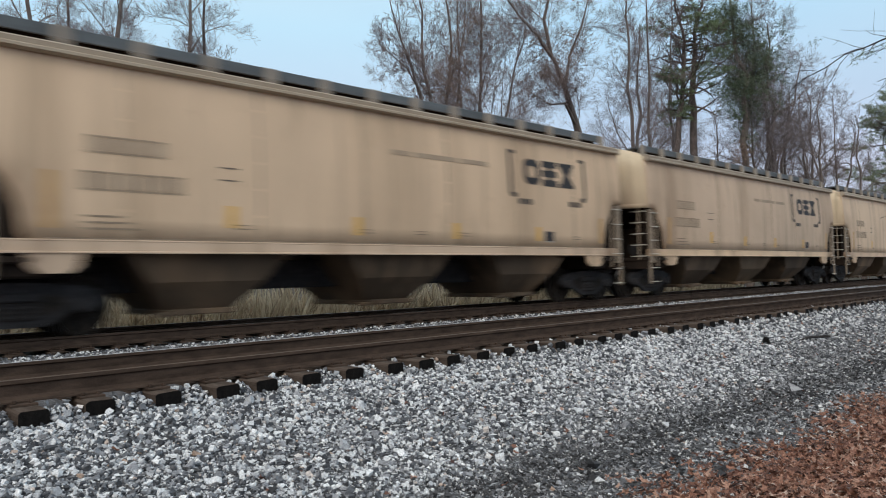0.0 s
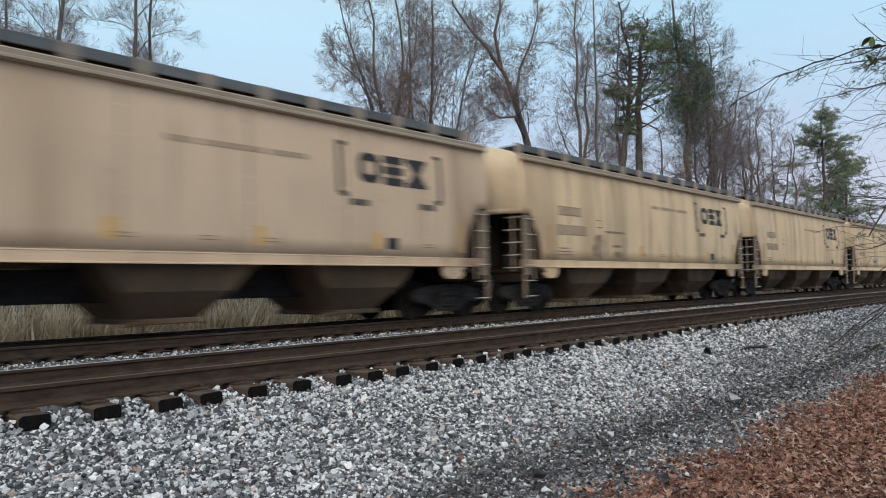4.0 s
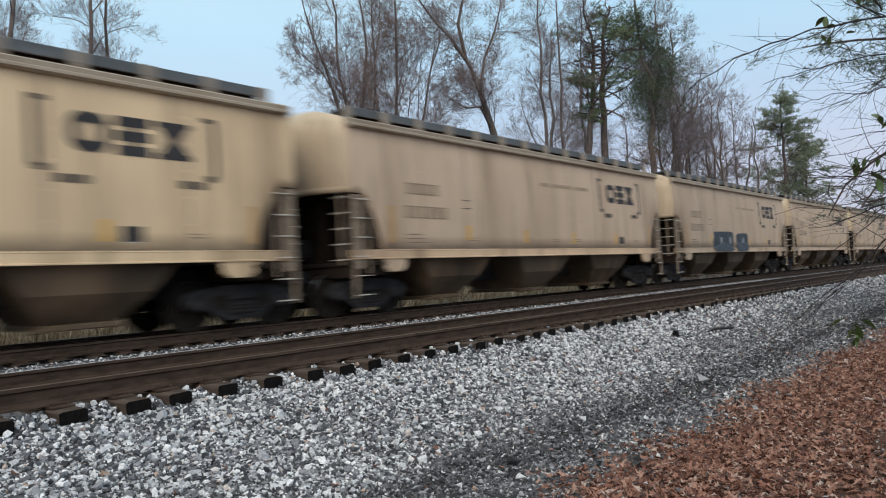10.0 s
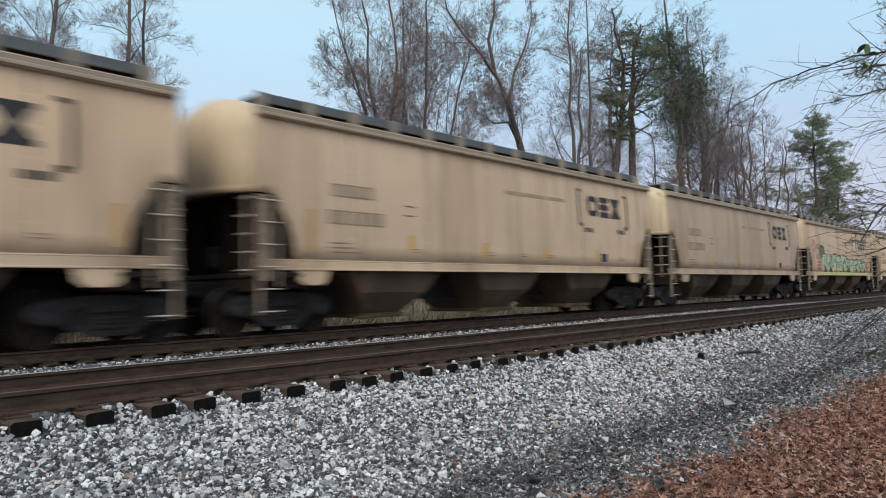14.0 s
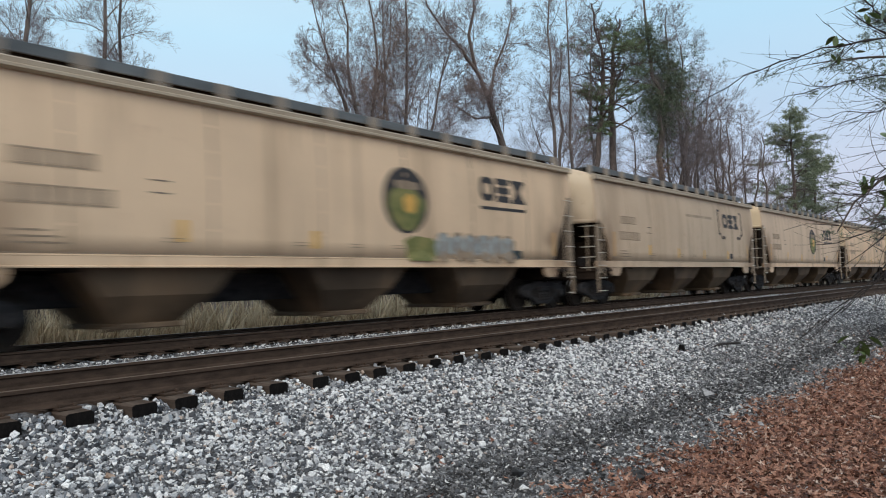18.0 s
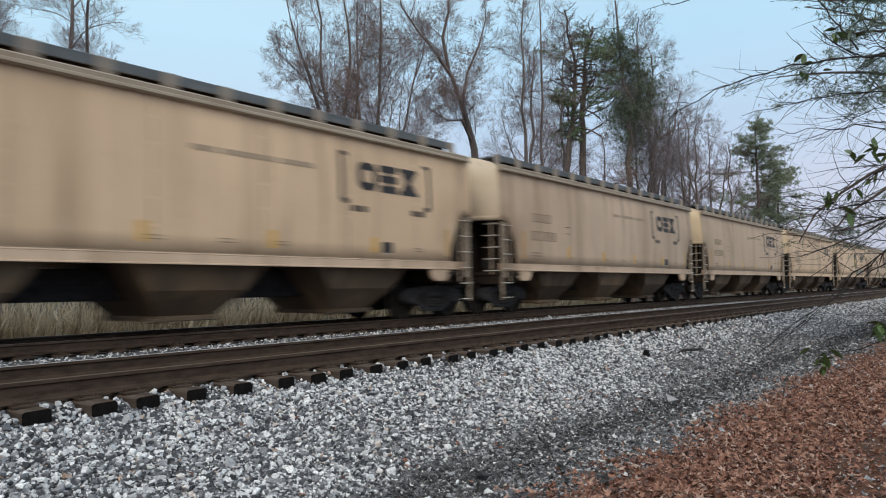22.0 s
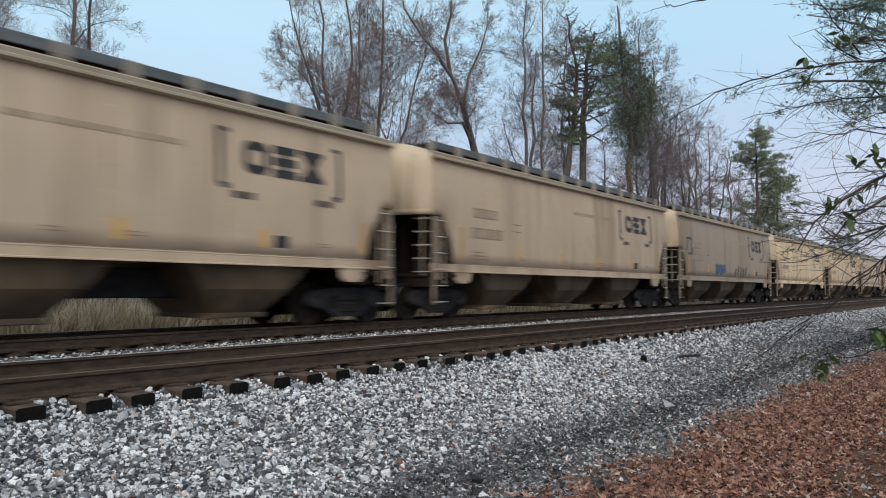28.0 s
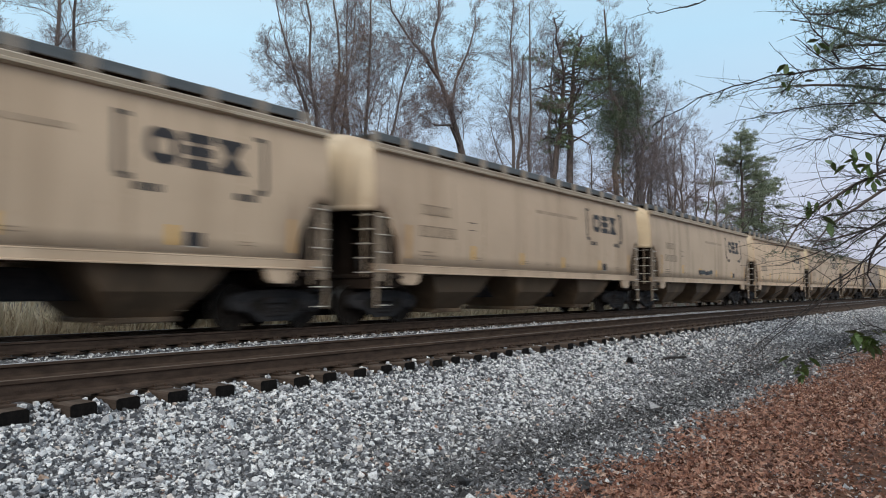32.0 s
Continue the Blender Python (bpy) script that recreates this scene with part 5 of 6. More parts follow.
def roof_mesh(half):
    mesh = Mesh()
    ring = [(-HALF + 0.03, EAVE1 - 0.06), (-1.2, EAVE1 + 0.08), (-0.6, EAVE1 + 0.19), (0, EAVE1 + 0.22)]
    ring = ring + [(-y, z) for y, z in reversed(ring[:-1])]
    mesh.extrude(ring, -half + 0.24, half - 0.24, 0, "x")
    return mesh


def eave_mesh(half, sy):
    mesh = Mesh()
    ring = [(-HALF + 0.05, EAVE0 + 0.02), (-HALF - 0.035, EAVE0 + 0.05), (-HALF - 0.035, EAVE0 + 0.09), (-HALF - 0.01, EAVE0 + 0.11), (-HALF - 0.02, EAVE1 - 0.03), (-HALF + 0.03, EAVE1), (-HALF + 0.14, EAVE1 + 0.01), (-HALF + 0.14, EAVE0 + 0.05)]
    mesh.extrude([(y * -sy, z) for y, z in ring], -half + 0.03, half - 0.03, 0, "x")
    return mesh


def hopper_bay(x, half_top):
    """A bay with sloped sheets under the sill."""
    mesh = Mesh()
    t, b = (half_top, 1.42, SILL0 + 0.06), (0.58, 0.85, 0.31)
    top = [(x - t[0], -t[1], t[2]), (x + t[0], -t[1], t[2]), (x + t[0], t[1], t[2]), (x - t[0], t[1], t[2])]
    mid = [(x - 0.98, -1.26, 0.76), (x + 0.98, -1.26, 0.76), (x + 0.98, 1.26, 0.76), (x - 0.98, 1.26, 0.76)]
    bot = [(x - b[0], -b[1], b[2]), (x + b[0], -b[1], b[2]), (x + b[0], b[1], b[2]), (x - b[0], b[1], b[2])]
    mesh.v = top + mid + bot
    for r in (0, 4):
        for i in range(4):
            j = (i + 1) % 4
            mesh.f.append((r + i, r + j, r + 4 + j, r + 4 + i))
    mesh.f.append((8, 9, 10, 11))
    mesh.m = [0] * len(mesh.f)
    return mesh


def gate(x):
    mesh = Mesh()
    mesh.box(x - 0.60, x + 0.60, -0.98, 0.98, 0.22, 0.32, 0, 0.02)
    mesh.box(x - 0.80, x - 0.58, -1.02, -0.86, 0.20, 0.28, 0, 0.02)
    mesh.tube([(x - 0.45, -1.10, 0.25), (x - 0.45, 1.10, 0.25)], [0.035, 0.035], 8)
    mesh.box(x - 0.50, x - 0.40, -1.14, -1.08, 0.19, 0.31, 0, 0.01)
    return mesh


def side_frame():
    """A cast truck side: top and bottom members, pedestals over the bearings, and dark plates for the shaded windows.
    """
    mesh = Mesh()
    w = WHEELBASE / 2
    outer = [(-w - 0.26, 0.50), (-w - 0.22, 0.66), (-w + 0.05, 0.74), (-0.30, 0.80), (0.30, 0.80), (w - 0.05, 0.74), (w + 0.22, 0.66), (w + 0.26, 0.50), (w + 0.17, 0.40), (w - 0.17, 0.40),
             (w - 0.34, 0.30), (0.36, 0.17), (-0.36, 0.17), (-w + 0.34, 0.30), (-w + 0.17, 0.40), (-w - 0.17, 0.40)]
    hole_l = [(-0.66, 0.48), (-0.62, 0.58), (-0.40, 0.64), (-0.33, 0.60), (-0.33, 0.34), (-0.42, 0.32)]
    mesh.extrude(outer, -0.06, 0.05, 0, "y")
    # darker plates on the face paint the shade of open windows
    for sx in (-1, 1):
        mesh.extrude([(sx * a, b) for a, b in hole_l], -0.064, -0.055, 1, "y")
        m = pose(sx * w, -0.09, WHEEL_R)
        mesh.lathe([(0.0, -0.06), (0.09, -0.06), (0.115, -0.03), (0.12, 0.06)], 14, 0, m)
    mesh.extrude([(-0.29, 0.27), (-0.29, 0.62), (0.29, 0.62), (0.29, 0.27)], -0.066, -0.058, 1, "y")
    for sx in (-0.17, 0.0, 0.17):
        mesh.tube([(sx, -0.075, 0.28 + 0.033 * k) for k in range(8)], [0.062 if k % 2 else 0.048 for k in range(8)], 8)
    mesh.box(-0.30, 0.30, -0.11, 0.0, 0.53, 0.66, 0, 0.02)
    return mesh


def wheelset():
    mesh = Mesh()
    for sy in (-1, 1):
        y = sy * 0.755
        prof = [(0.10, y - sy * 0.02 + sy * 0.09), (0.115, y + sy * 0.09), (0.13, y + sy * 0.035), (0.37, y + sy * 0.02), (0.395, y + sy * 0.055), (WHEEL_R - 0.006, y + sy * 0.06), (WHEEL_R, y + sy * 0.02), (WHEEL_R, y - sy * 0.04), (WHEEL_R + 0.026, y - sy * 0.05), (WHEEL_R + 0.022, y - sy * 0.075), (0.39, y - sy * 0.07), (0.36, y - sy * 0.02), (0.12, y - sy * 0.02)]
        n0 = len(mesh.f)
        mesh.lathe(prof, 28, 0)
        for i in range(28 * 6, 28 * 7):
            mesh.m[n0 + i] = 1
        for k in range(4):
            a = k * math.pi / 2
            mesh.box(-0.03, 0.03, -0.012, 0.012, -0.09, 0.09, 0, 0.0, pose(0.24 * math.cos(a), y + sy * 0.035, 0.24 * math.sin(a), 0, -math.degrees(a), 0))
    mesh.tube([(0, -1.02, 0), (0, -0.75, 0), (0, 0.75, 0), (0, 1.02, 0)], [0.075, 0.085, 0.085, 0.075], 12)
    return mesh


def flat_mark(mesh, x0, x1, z0, z1, half_gap=0.006, lean=0.0):
    """A thin painted patch on the near side sheet."""
    n = len(mesh.v)
    zs = [z0 + (z1 - z0) * i / 3 for i in range(4)]
    for z in zs:
        d = lean * (z - z0)
        mesh.v += [(x0 + d, -bulge(z) - half_gap, z), (x1 + d, -bulge(z) - half_gap, z)]
    for i in range(3):
        mesh.f.append((n + 2 * i, n + 2 * i + 1, n + 2 * i + 3, n + 2 * i + 2))
        mesh.m.append(0)


def bars(x, z, widths, height, gap=0.03):
    """A row of plain bars that stands for writing."""
    mesh = Mesh()
    for w in widths:
        flat_mark(mesh, x, x + w, z, z + height)
        x += w + gap
    return mesh


def worn_bar(x, z, width, height):
    """A bar that stands for a letter: worn pale inside, darker along its upper and lower edge."""
    mesh = Mesh()
    flat_mark(mesh, x, x + width, z + 0.04, z + height - 0.04)
    n = len(mesh.m)
    flat_mark(mesh, x, x + width, z, z + 0.035)
    flat_mark(mesh, x, x + width, z + height - 0.035, z + height)
    mesh.m[n:] = [1] * (len(mesh.m) - n)
    return mesh


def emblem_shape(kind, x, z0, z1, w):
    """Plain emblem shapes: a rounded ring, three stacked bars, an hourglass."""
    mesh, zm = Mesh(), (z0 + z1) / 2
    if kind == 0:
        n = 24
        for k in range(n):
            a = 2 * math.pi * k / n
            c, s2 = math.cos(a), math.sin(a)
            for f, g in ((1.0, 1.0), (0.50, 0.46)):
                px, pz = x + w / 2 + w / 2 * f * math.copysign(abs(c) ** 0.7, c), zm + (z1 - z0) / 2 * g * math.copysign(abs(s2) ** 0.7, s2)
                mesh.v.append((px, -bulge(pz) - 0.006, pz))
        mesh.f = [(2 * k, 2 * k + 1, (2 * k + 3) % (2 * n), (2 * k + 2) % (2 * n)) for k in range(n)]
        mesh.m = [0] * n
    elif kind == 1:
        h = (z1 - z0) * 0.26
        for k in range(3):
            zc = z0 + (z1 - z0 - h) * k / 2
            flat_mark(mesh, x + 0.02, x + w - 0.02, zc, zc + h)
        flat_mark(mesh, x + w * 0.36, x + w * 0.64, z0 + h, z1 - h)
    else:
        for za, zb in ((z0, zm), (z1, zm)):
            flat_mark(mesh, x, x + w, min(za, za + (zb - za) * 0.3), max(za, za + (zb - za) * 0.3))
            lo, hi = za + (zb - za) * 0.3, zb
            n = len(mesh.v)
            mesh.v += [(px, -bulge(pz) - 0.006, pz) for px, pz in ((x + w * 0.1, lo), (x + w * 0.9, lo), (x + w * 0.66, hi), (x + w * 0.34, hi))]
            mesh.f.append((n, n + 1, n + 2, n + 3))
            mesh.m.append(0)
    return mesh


def blob(cx, cz, rx, rz, rng, count=18, wobble=0.16, gap=0.007, square=0.55, tilt=0.0):
    """An uneven painted patch with a rounded outline."""
    mesh = Mesh()
    mesh.v.append((cx, -bulge(cz) - gap, cz))
    f = [rng.uniform(1 - wobble, 1 + wobble) for _ in range(count)]
    for k in range(count):
        a = 2 * math.pi * k / count
        c, s2 = math.cos(a), math.sin(a)
        p = square
        x, z = cx + rx * f[k] * math.copysign(abs(c) ** p, c), cz + rz * f[k] * math.copysign(abs(s2) ** p, s2)
        x += tilt * (z - cz)
        z = min(max(z, SILL0 + 0.03), EAVE0 - 0.05)
        mesh.v.append((x, -bulge(z) - gap if z > SILL1 else -HALF - 0.02 - gap, z))
    mesh.f = [(0, 1 + k, 1 + (k + 1) % count) for k in range(count)]
    mesh.m = [0] * count
    return mesh


def ladder(car, x, x_in, y, z0, z1, steps, name="ladder"):
    """Two stiles at x and x_in along the side, with pale rungs between."""
    st = Mesh()
    out = math.copysign(1, x)
    st.box(min(x + out * 0.03, x - out * 0.20), max(x + out * 0.03, x - out * 0.20), y - 0.02, y + 0.03, 1.0, z1, 0, 0.01)
    st.box(x - 0.032, x + 0.032, y - 0.03, y + 0.03, z0, 1.0, 0, 0.01)
    if abs(x_in - x) > 0.1:
        st.box(x_in - 0.025, x_in + 0.025, y - 0.02, y + 0.02, z0 + 0.5, z1 - 0.1, 0, 0.008)
    ld = part(name, st, M_STILE, car, "tan ladder with pale rungs")
    for k in range(steps):
        z = z0 + 0.06 + (z1 - z0 - 0.16) * k / (steps - 1)
        rg = Mesh()
        rg.tube([(x, y - 0.05, z), (x_in, y - 0.05, z)], [0.012, 0.012], 6)
        part("rung", rg, M_RUNG, ld)
    return ld


def truck(car, x):
    tk = part("truck", side_frame(), [M_IRON, M_WHEEL], car, "grimy cast-iron bogie with two axles", at=pose(x, -1.0, 0))
    far = side_frame()
    far.v = [(a, 2.0 - b, c) for a, b, c in far.v]
    part("side_frame", far, [M_IRON, M_WHEEL], tk)
    bl = Mesh()
    bl.box(-0.22, 0.22, 0.05, 1.95, 0.52, 0.72, 0, 0.03)
    bl.tube([(0, 1.0, 0.72), (0, 1.0, 0.86)], [0.24, 0.24], 16)
    bl.box(-0.62, -0.48, 0.2, 1.8, 0.38, 0.48, 0, 0.02)
    bl.box(0.48, 0.62, 0.2, 1.8, 0.38, 0.48, 0, 0.02)
    part("bolster", bl, M_IRON, tk)
    for sx in (-1, 1):
        ws = part("wheelset", wheelset(), [M_WHEEL, M_TREAD], tk, "steel wheels on an axle", smooth=False)
        walk(ws, [(i / FPS, pose(sx * WHEELBASE / 2, 1.0, WHEEL_R, 0, math.degrees(run(i / FPS) / WHEEL_R), 0)) for i in range(0, 32 * FPS + 1)])
    return tk


def hopper_car(length, notch, cap_low, plain):
    """A three-bay covered hopper, its middle over the origin on the rail tops."""
    half = length / 2
    car = thing("hopper_car", "weathered tan three-bay covered hopper wagon rolling on the far track", "freight wagon", "hopper wagons of the train")
    side = side_sheet(half, notch)
    part("side_panel", side, M_PAINT, car, "tan steel side with dark vertical stains", smooth=True)
    part("side_panel", mirrored(side), M_PAINT, car, "tan steel side with dark vertical stains", smooth=True)
    cap = end_cap(half, cap_low)
    part("end_panel", cap, M_END, car, "cream rounded upper end sheet", smooth=True)
    part("end_panel", turned(cap), M_END, car, "cream rounded upper end sheet", smooth=True)
    part("roof", roof_mesh(half), M_PAINT, car, "tan arched roof")
    for sy in (-1, 1):
        part("eave", eave_mesh(half, sy), M_EAVE, car, "greyish folded eave")
    # weld seams down the side
    for k in range(1, 7):
        x = -half + length * k / 7
        seam = Mesh()
        for zz in np.linspace(SILL1, EAVE0 - 0.3, 6):
            flat_mark(seam, x - 0.03, x + 0.03, zz, zz + (EAVE0 - 0.1 - SILL1) / 6, 0.004)
        part("weld_seam", seam, M_SEAM, car, "brown stained weld seam")
    # sills, slope sheets, centre beam
    for sy in (-1, 1):
        sl = Mesh()
        inner = half - 0.02
        ring = [(sy * (y - HALF), z) for y, z in ((0.11, SILL0), (0.0, SILL0), (0.0, SILL0 + 0.022), (0.022, SILL0 + 0.03), (0.022, SILL1 - 0.03), (0.016, SILL1 - 0.024), (0.018, SILL1 - 0.006), (0.03, SILL1), (0.11, SILL1))]
        ring = [(-y, z) for y, z in ring]
        sl.extrude(ring, -inner, inner, 0, "x")
        sill = part("side_sill", sl, M_PAINT, car, "pale tan side sill")
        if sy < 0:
            # thin dark strip paints the shade line where sheet meets sill
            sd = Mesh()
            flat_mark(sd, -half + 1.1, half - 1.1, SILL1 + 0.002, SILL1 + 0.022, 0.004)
            part("rusty_seam", sd, M_FAINT, sill, "dark painted shade line along the sill top")
        for sx in (-1, 1):
            bk = Mesh()
            xx = sx * (half - 1.25)
            bk.extrude([(xx - 0.37, SILL0), (xx + 0.37, SILL0), (xx + 0.30, 1.0), (xx + 0.18, 0.92), (xx - 0.18, 0.92), (xx - 0.30, 1.0)], sy * (HALF - 0.10), sy * (HALF - 0.02), 0, "y")
            part("bolster_plate", bk, M_PAINT, car)
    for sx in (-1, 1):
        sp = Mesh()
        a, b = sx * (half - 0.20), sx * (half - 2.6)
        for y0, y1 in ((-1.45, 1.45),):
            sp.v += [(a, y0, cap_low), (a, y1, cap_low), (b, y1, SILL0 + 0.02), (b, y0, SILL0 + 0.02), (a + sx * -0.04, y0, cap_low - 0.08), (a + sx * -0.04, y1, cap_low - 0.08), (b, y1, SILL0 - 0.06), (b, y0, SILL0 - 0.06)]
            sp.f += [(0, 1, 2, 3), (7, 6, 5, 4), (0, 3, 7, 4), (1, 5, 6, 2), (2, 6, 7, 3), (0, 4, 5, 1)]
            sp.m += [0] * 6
        part("slope_sheet", sp, M_SLOPE, car, "sooty sloped end sheet, recess shade in its colour")
        # plates added behind the side notches so that the recess looks dark
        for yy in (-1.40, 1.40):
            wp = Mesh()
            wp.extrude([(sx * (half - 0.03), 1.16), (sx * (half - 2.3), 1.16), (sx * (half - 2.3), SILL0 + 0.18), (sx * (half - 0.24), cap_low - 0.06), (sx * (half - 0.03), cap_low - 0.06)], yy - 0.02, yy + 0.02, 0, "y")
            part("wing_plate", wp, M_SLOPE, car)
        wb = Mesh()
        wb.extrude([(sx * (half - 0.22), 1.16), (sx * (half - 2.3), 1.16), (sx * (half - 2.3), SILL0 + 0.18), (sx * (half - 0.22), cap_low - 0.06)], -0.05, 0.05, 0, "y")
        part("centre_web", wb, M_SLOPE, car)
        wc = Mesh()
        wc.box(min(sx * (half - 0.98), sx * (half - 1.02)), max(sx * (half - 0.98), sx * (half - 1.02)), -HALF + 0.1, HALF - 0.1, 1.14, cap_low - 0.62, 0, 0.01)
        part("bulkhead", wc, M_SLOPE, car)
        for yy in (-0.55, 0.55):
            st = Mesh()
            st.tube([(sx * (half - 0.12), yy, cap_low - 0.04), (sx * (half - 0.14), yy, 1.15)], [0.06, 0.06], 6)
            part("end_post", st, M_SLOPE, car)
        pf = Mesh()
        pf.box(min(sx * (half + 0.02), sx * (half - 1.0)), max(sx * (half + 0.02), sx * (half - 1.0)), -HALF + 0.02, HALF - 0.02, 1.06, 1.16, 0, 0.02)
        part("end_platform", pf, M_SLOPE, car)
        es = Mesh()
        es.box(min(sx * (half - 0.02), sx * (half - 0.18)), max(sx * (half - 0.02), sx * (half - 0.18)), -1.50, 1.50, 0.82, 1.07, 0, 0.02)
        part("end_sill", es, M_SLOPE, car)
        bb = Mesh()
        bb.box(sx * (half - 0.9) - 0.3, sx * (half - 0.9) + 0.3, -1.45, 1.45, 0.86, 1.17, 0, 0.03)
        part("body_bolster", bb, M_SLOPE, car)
        cp = Mesh()
        cp.box(min(sx * (half - 0.6), sx * (half + 0.35)), max(sx * (half - 0.6), sx * (half + 0.35)), -0.16, 0.16, 0.74, 1.02, 0, 0.03)
        cp.box(min(sx * (half + 0.30), sx * (half + 0.72)), max(sx * (half + 0.30), sx * (half + 0.72)), -0.07, 0.07, 0.76, 0.95, 0, 0.03)
        cp.extrude([(sx * (half + 0.62), -0.14), (sx * (half + 0.74), -0.14), (sx * (half + 0.72), 0.16), (sx * (half + 0.60), 0.10)], 0.70, 0.99, 0, "y")
        cp.v[-8:] = [(a, c, b) for a, b, c in [(v[0], v[1], v[2]) for v in cp.v[-8:]]]
        part("coupler", cp, M_IRON, car, "dark knuckle coupler")
        hose = Mesh()
        hose.tube([(sx * (half + 0.2), -0.35, 0.80), (sx * (half + 0.4), -0.36, 0.55), (sx * (half + 0.65), -0.34, 0.48)], [0.025] * 3, 6)
        part("brake_hose", hose, M_IRON, car)
    cb = Mesh()
    cb.box(-half + 0.3, half - 0.3, -0.28, 0.28, 0.60, 1.14, 0, 0.02)
    part("centre_sill", cb, M_IRON, car)
    bh = Mesh()
    bh.box(-half + 0.45, -half + 0.75, 0.35, 0.85, 1.3, 1.75, 0, 0.04)
    part("brake_valve", bh, M_IRON, car)
    bt = Mesh()
    bt.tube([(-half + 0.35, -0.85, 1.42), (-half + 0.95, -0.85, 1.42)], [0.17, 0.17], 12)
    part("brake_cylinder", bt, M_IRON, car)
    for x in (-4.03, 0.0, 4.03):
        part("hopper_bay", hopper_bay(x * length / 15.4, 1.38), M_HOPPER, car, "grimy tan hopper with sloping sides, underside shade in its colour")
        part("outlet_gate", gate(x * length / 15.4), M_HOPPER, car, "dusty tan outlet gate, underside shade in its colour")
    # roof walk
    for sy in (-1, 1):
        rb = Mesh()
        rb.box(-half + 0.25, half - 0.25, min(sy * 0.72, sy * 1.22), max(sy * 0.72, sy * 1.22), EAVE1 + 0.26, EAVE1 + 0.30, 0, 0.01)
        rb.box(-half + 0.25, half - 0.25, min(sy * 1.20, sy * 1.24), max(sy * 1.20, sy * 1.24), EAVE1 + 0.17, EAVE1 + 0.35, 0, 0.01)
        walkway = part("running_board", rb, M_WALK, car, "blue-grey steel roof walk")
        # dark board added to paint the shaded slit under the roof walk
        cm = Mesh()
        cm.box(-half + 0.4, half - 0.4, min(sy * 1.02, sy * 1.08), max(sy * 1.02, sy * 1.08), EAVE1 + 0.02, EAVE1 + 0.25, 0, 0.01)
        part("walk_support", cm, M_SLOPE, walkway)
        for k in range(14 if sy < 0 else 0):
            bx = -half + 0.30 + (length - 0.7) * k / 13
            br = Mesh()
            br.extrude([(bx - 0.09, EAVE1 + 0.0), (bx + 0.09, EAVE1 + 0.0), (bx + 0.09, EAVE1 + 0.33), (bx - 0.09, EAVE1 + 0.33)], sy * 1.25, sy * 1.33, 0, "y")
            part("bracket", br, M_BRACKET, car)
    hatch = Mesh()
    hatch.box(-half + 0.6, half - 0.6, -0.33, 0.33, EAVE1 + 0.20, EAVE1 + 0.36, 0, 0.03)
    part("hatch_cover", hatch, M_BOARD, car, "long roof hatch")
    # ladders at the corners
    for sy in (-1,):
        y = sy * (HALF - 0.03)
        for sx in (-1, 1):
            ladder(car, sx * (half - 0.06), sx * (half - 0.46), y, 0.40, cap_low if plain else 2.55, 7 if plain else 6)
    for sx in (-1, 1):
        ld = Mesh()
        ld.box(sx * (half + 0.03) - 0.02, sx * (half + 0.03) + 0.02, -1.30, -1.25, 1.1, cap_low, 0, 0.008)
        el = part("end_ladder", ld, M_STILE, car)
        for k in range(5):
            rg = Mesh()
            z = 1.2 + (cap_low - 1.4) * k / 4
            rg.tube([(sx * (half + 0.06), -1.52, z), (sx * (half + 0.06), -1.05, z)], [0.013] * 2, 6)
            part("rung", rg, M_RUNG, el)
    for x in (-half + 0.9, half - 0.9):
        truck(car, x)
    # marks on the near side: plain bars and blocks
    o = -half
    for k in range(4):
        part("lettering_bar", worn_bar(o + 1.68 + 0.29 * k, 2.64, 0.23, 0.26), [M_PALEMARK, M_FAINT], car, "faded dark lettering bar")
    for k in range(6):
        part("number_bar", worn_bar(o + 1.60 + 0.25 * k, 2.10, 0.20, 0.28), [M_PALEMARK, M_FAINT], car, "faded dark number bar")
    for k in range(3):
        part("data_line", bars(o + 1.64, 1.54 + 0.09 * k, (0.78 - 0.14 * k,), 0.03), M_FAINT, car)
    part("stencil_box", bars(o + 3.70, 2.38, (0.26,), 0.025), M_MARK, car)
    part("stencil_box", bars(o + 3.70, 2.58, (0.26,), 0.025), M_MARK, car)
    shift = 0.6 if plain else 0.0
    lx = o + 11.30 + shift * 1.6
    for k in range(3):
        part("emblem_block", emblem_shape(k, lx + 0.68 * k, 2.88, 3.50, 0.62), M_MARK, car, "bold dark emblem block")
    if plain:
        part("underline", bars(lx, 2.66, (1.98,), 0.08), M_MARK, car)
        part("round_emblem", blob(o + 9.55, 2.68, 0.72, 0.74, random.Random(1), 28, 0.0, square=1.0), M_MARK, car, "dark round emblem")
        part("emblem_field", blob(o + 9.55, 2.55, 0.58, 0.50, random.Random(2), 20, 0.12, 0.010, square=1.0), M_OLIVE, car, "faded green and yellow emblem centre")
        part("emblem_sun", blob(o + 9.66, 2.62, 0.22, 0.22, random.Random(3), 16, 0.1, 0.013, square=1.0), M_REFLECT, car)
        part("emblem_band", blob(o + 9.60, 3.02, 0.40, 0.10, random.Random(4), 16, 0.1, 0.011), M_FAINT, car)
    else:
        for sx, x in ((1, 10.82), (-1, 13.72)):
            br = Mesh()
            flat_mark(br, o + x - 0.05, o + x + 0.05, 2.62, 3.66)
            flat_mark(br, min(o + x, o + x + sx * 0.20), max(o + x, o + x + sx * 0.20), 3.58, 3.66)
            flat_mark(br, min(o + x, o + x + sx * 0.20), max(o + x, o + x + sx * 0.20), 2.56, 2.66)
            part("bracket_mark", br, M_MARK, car, "dark square bracket mark")
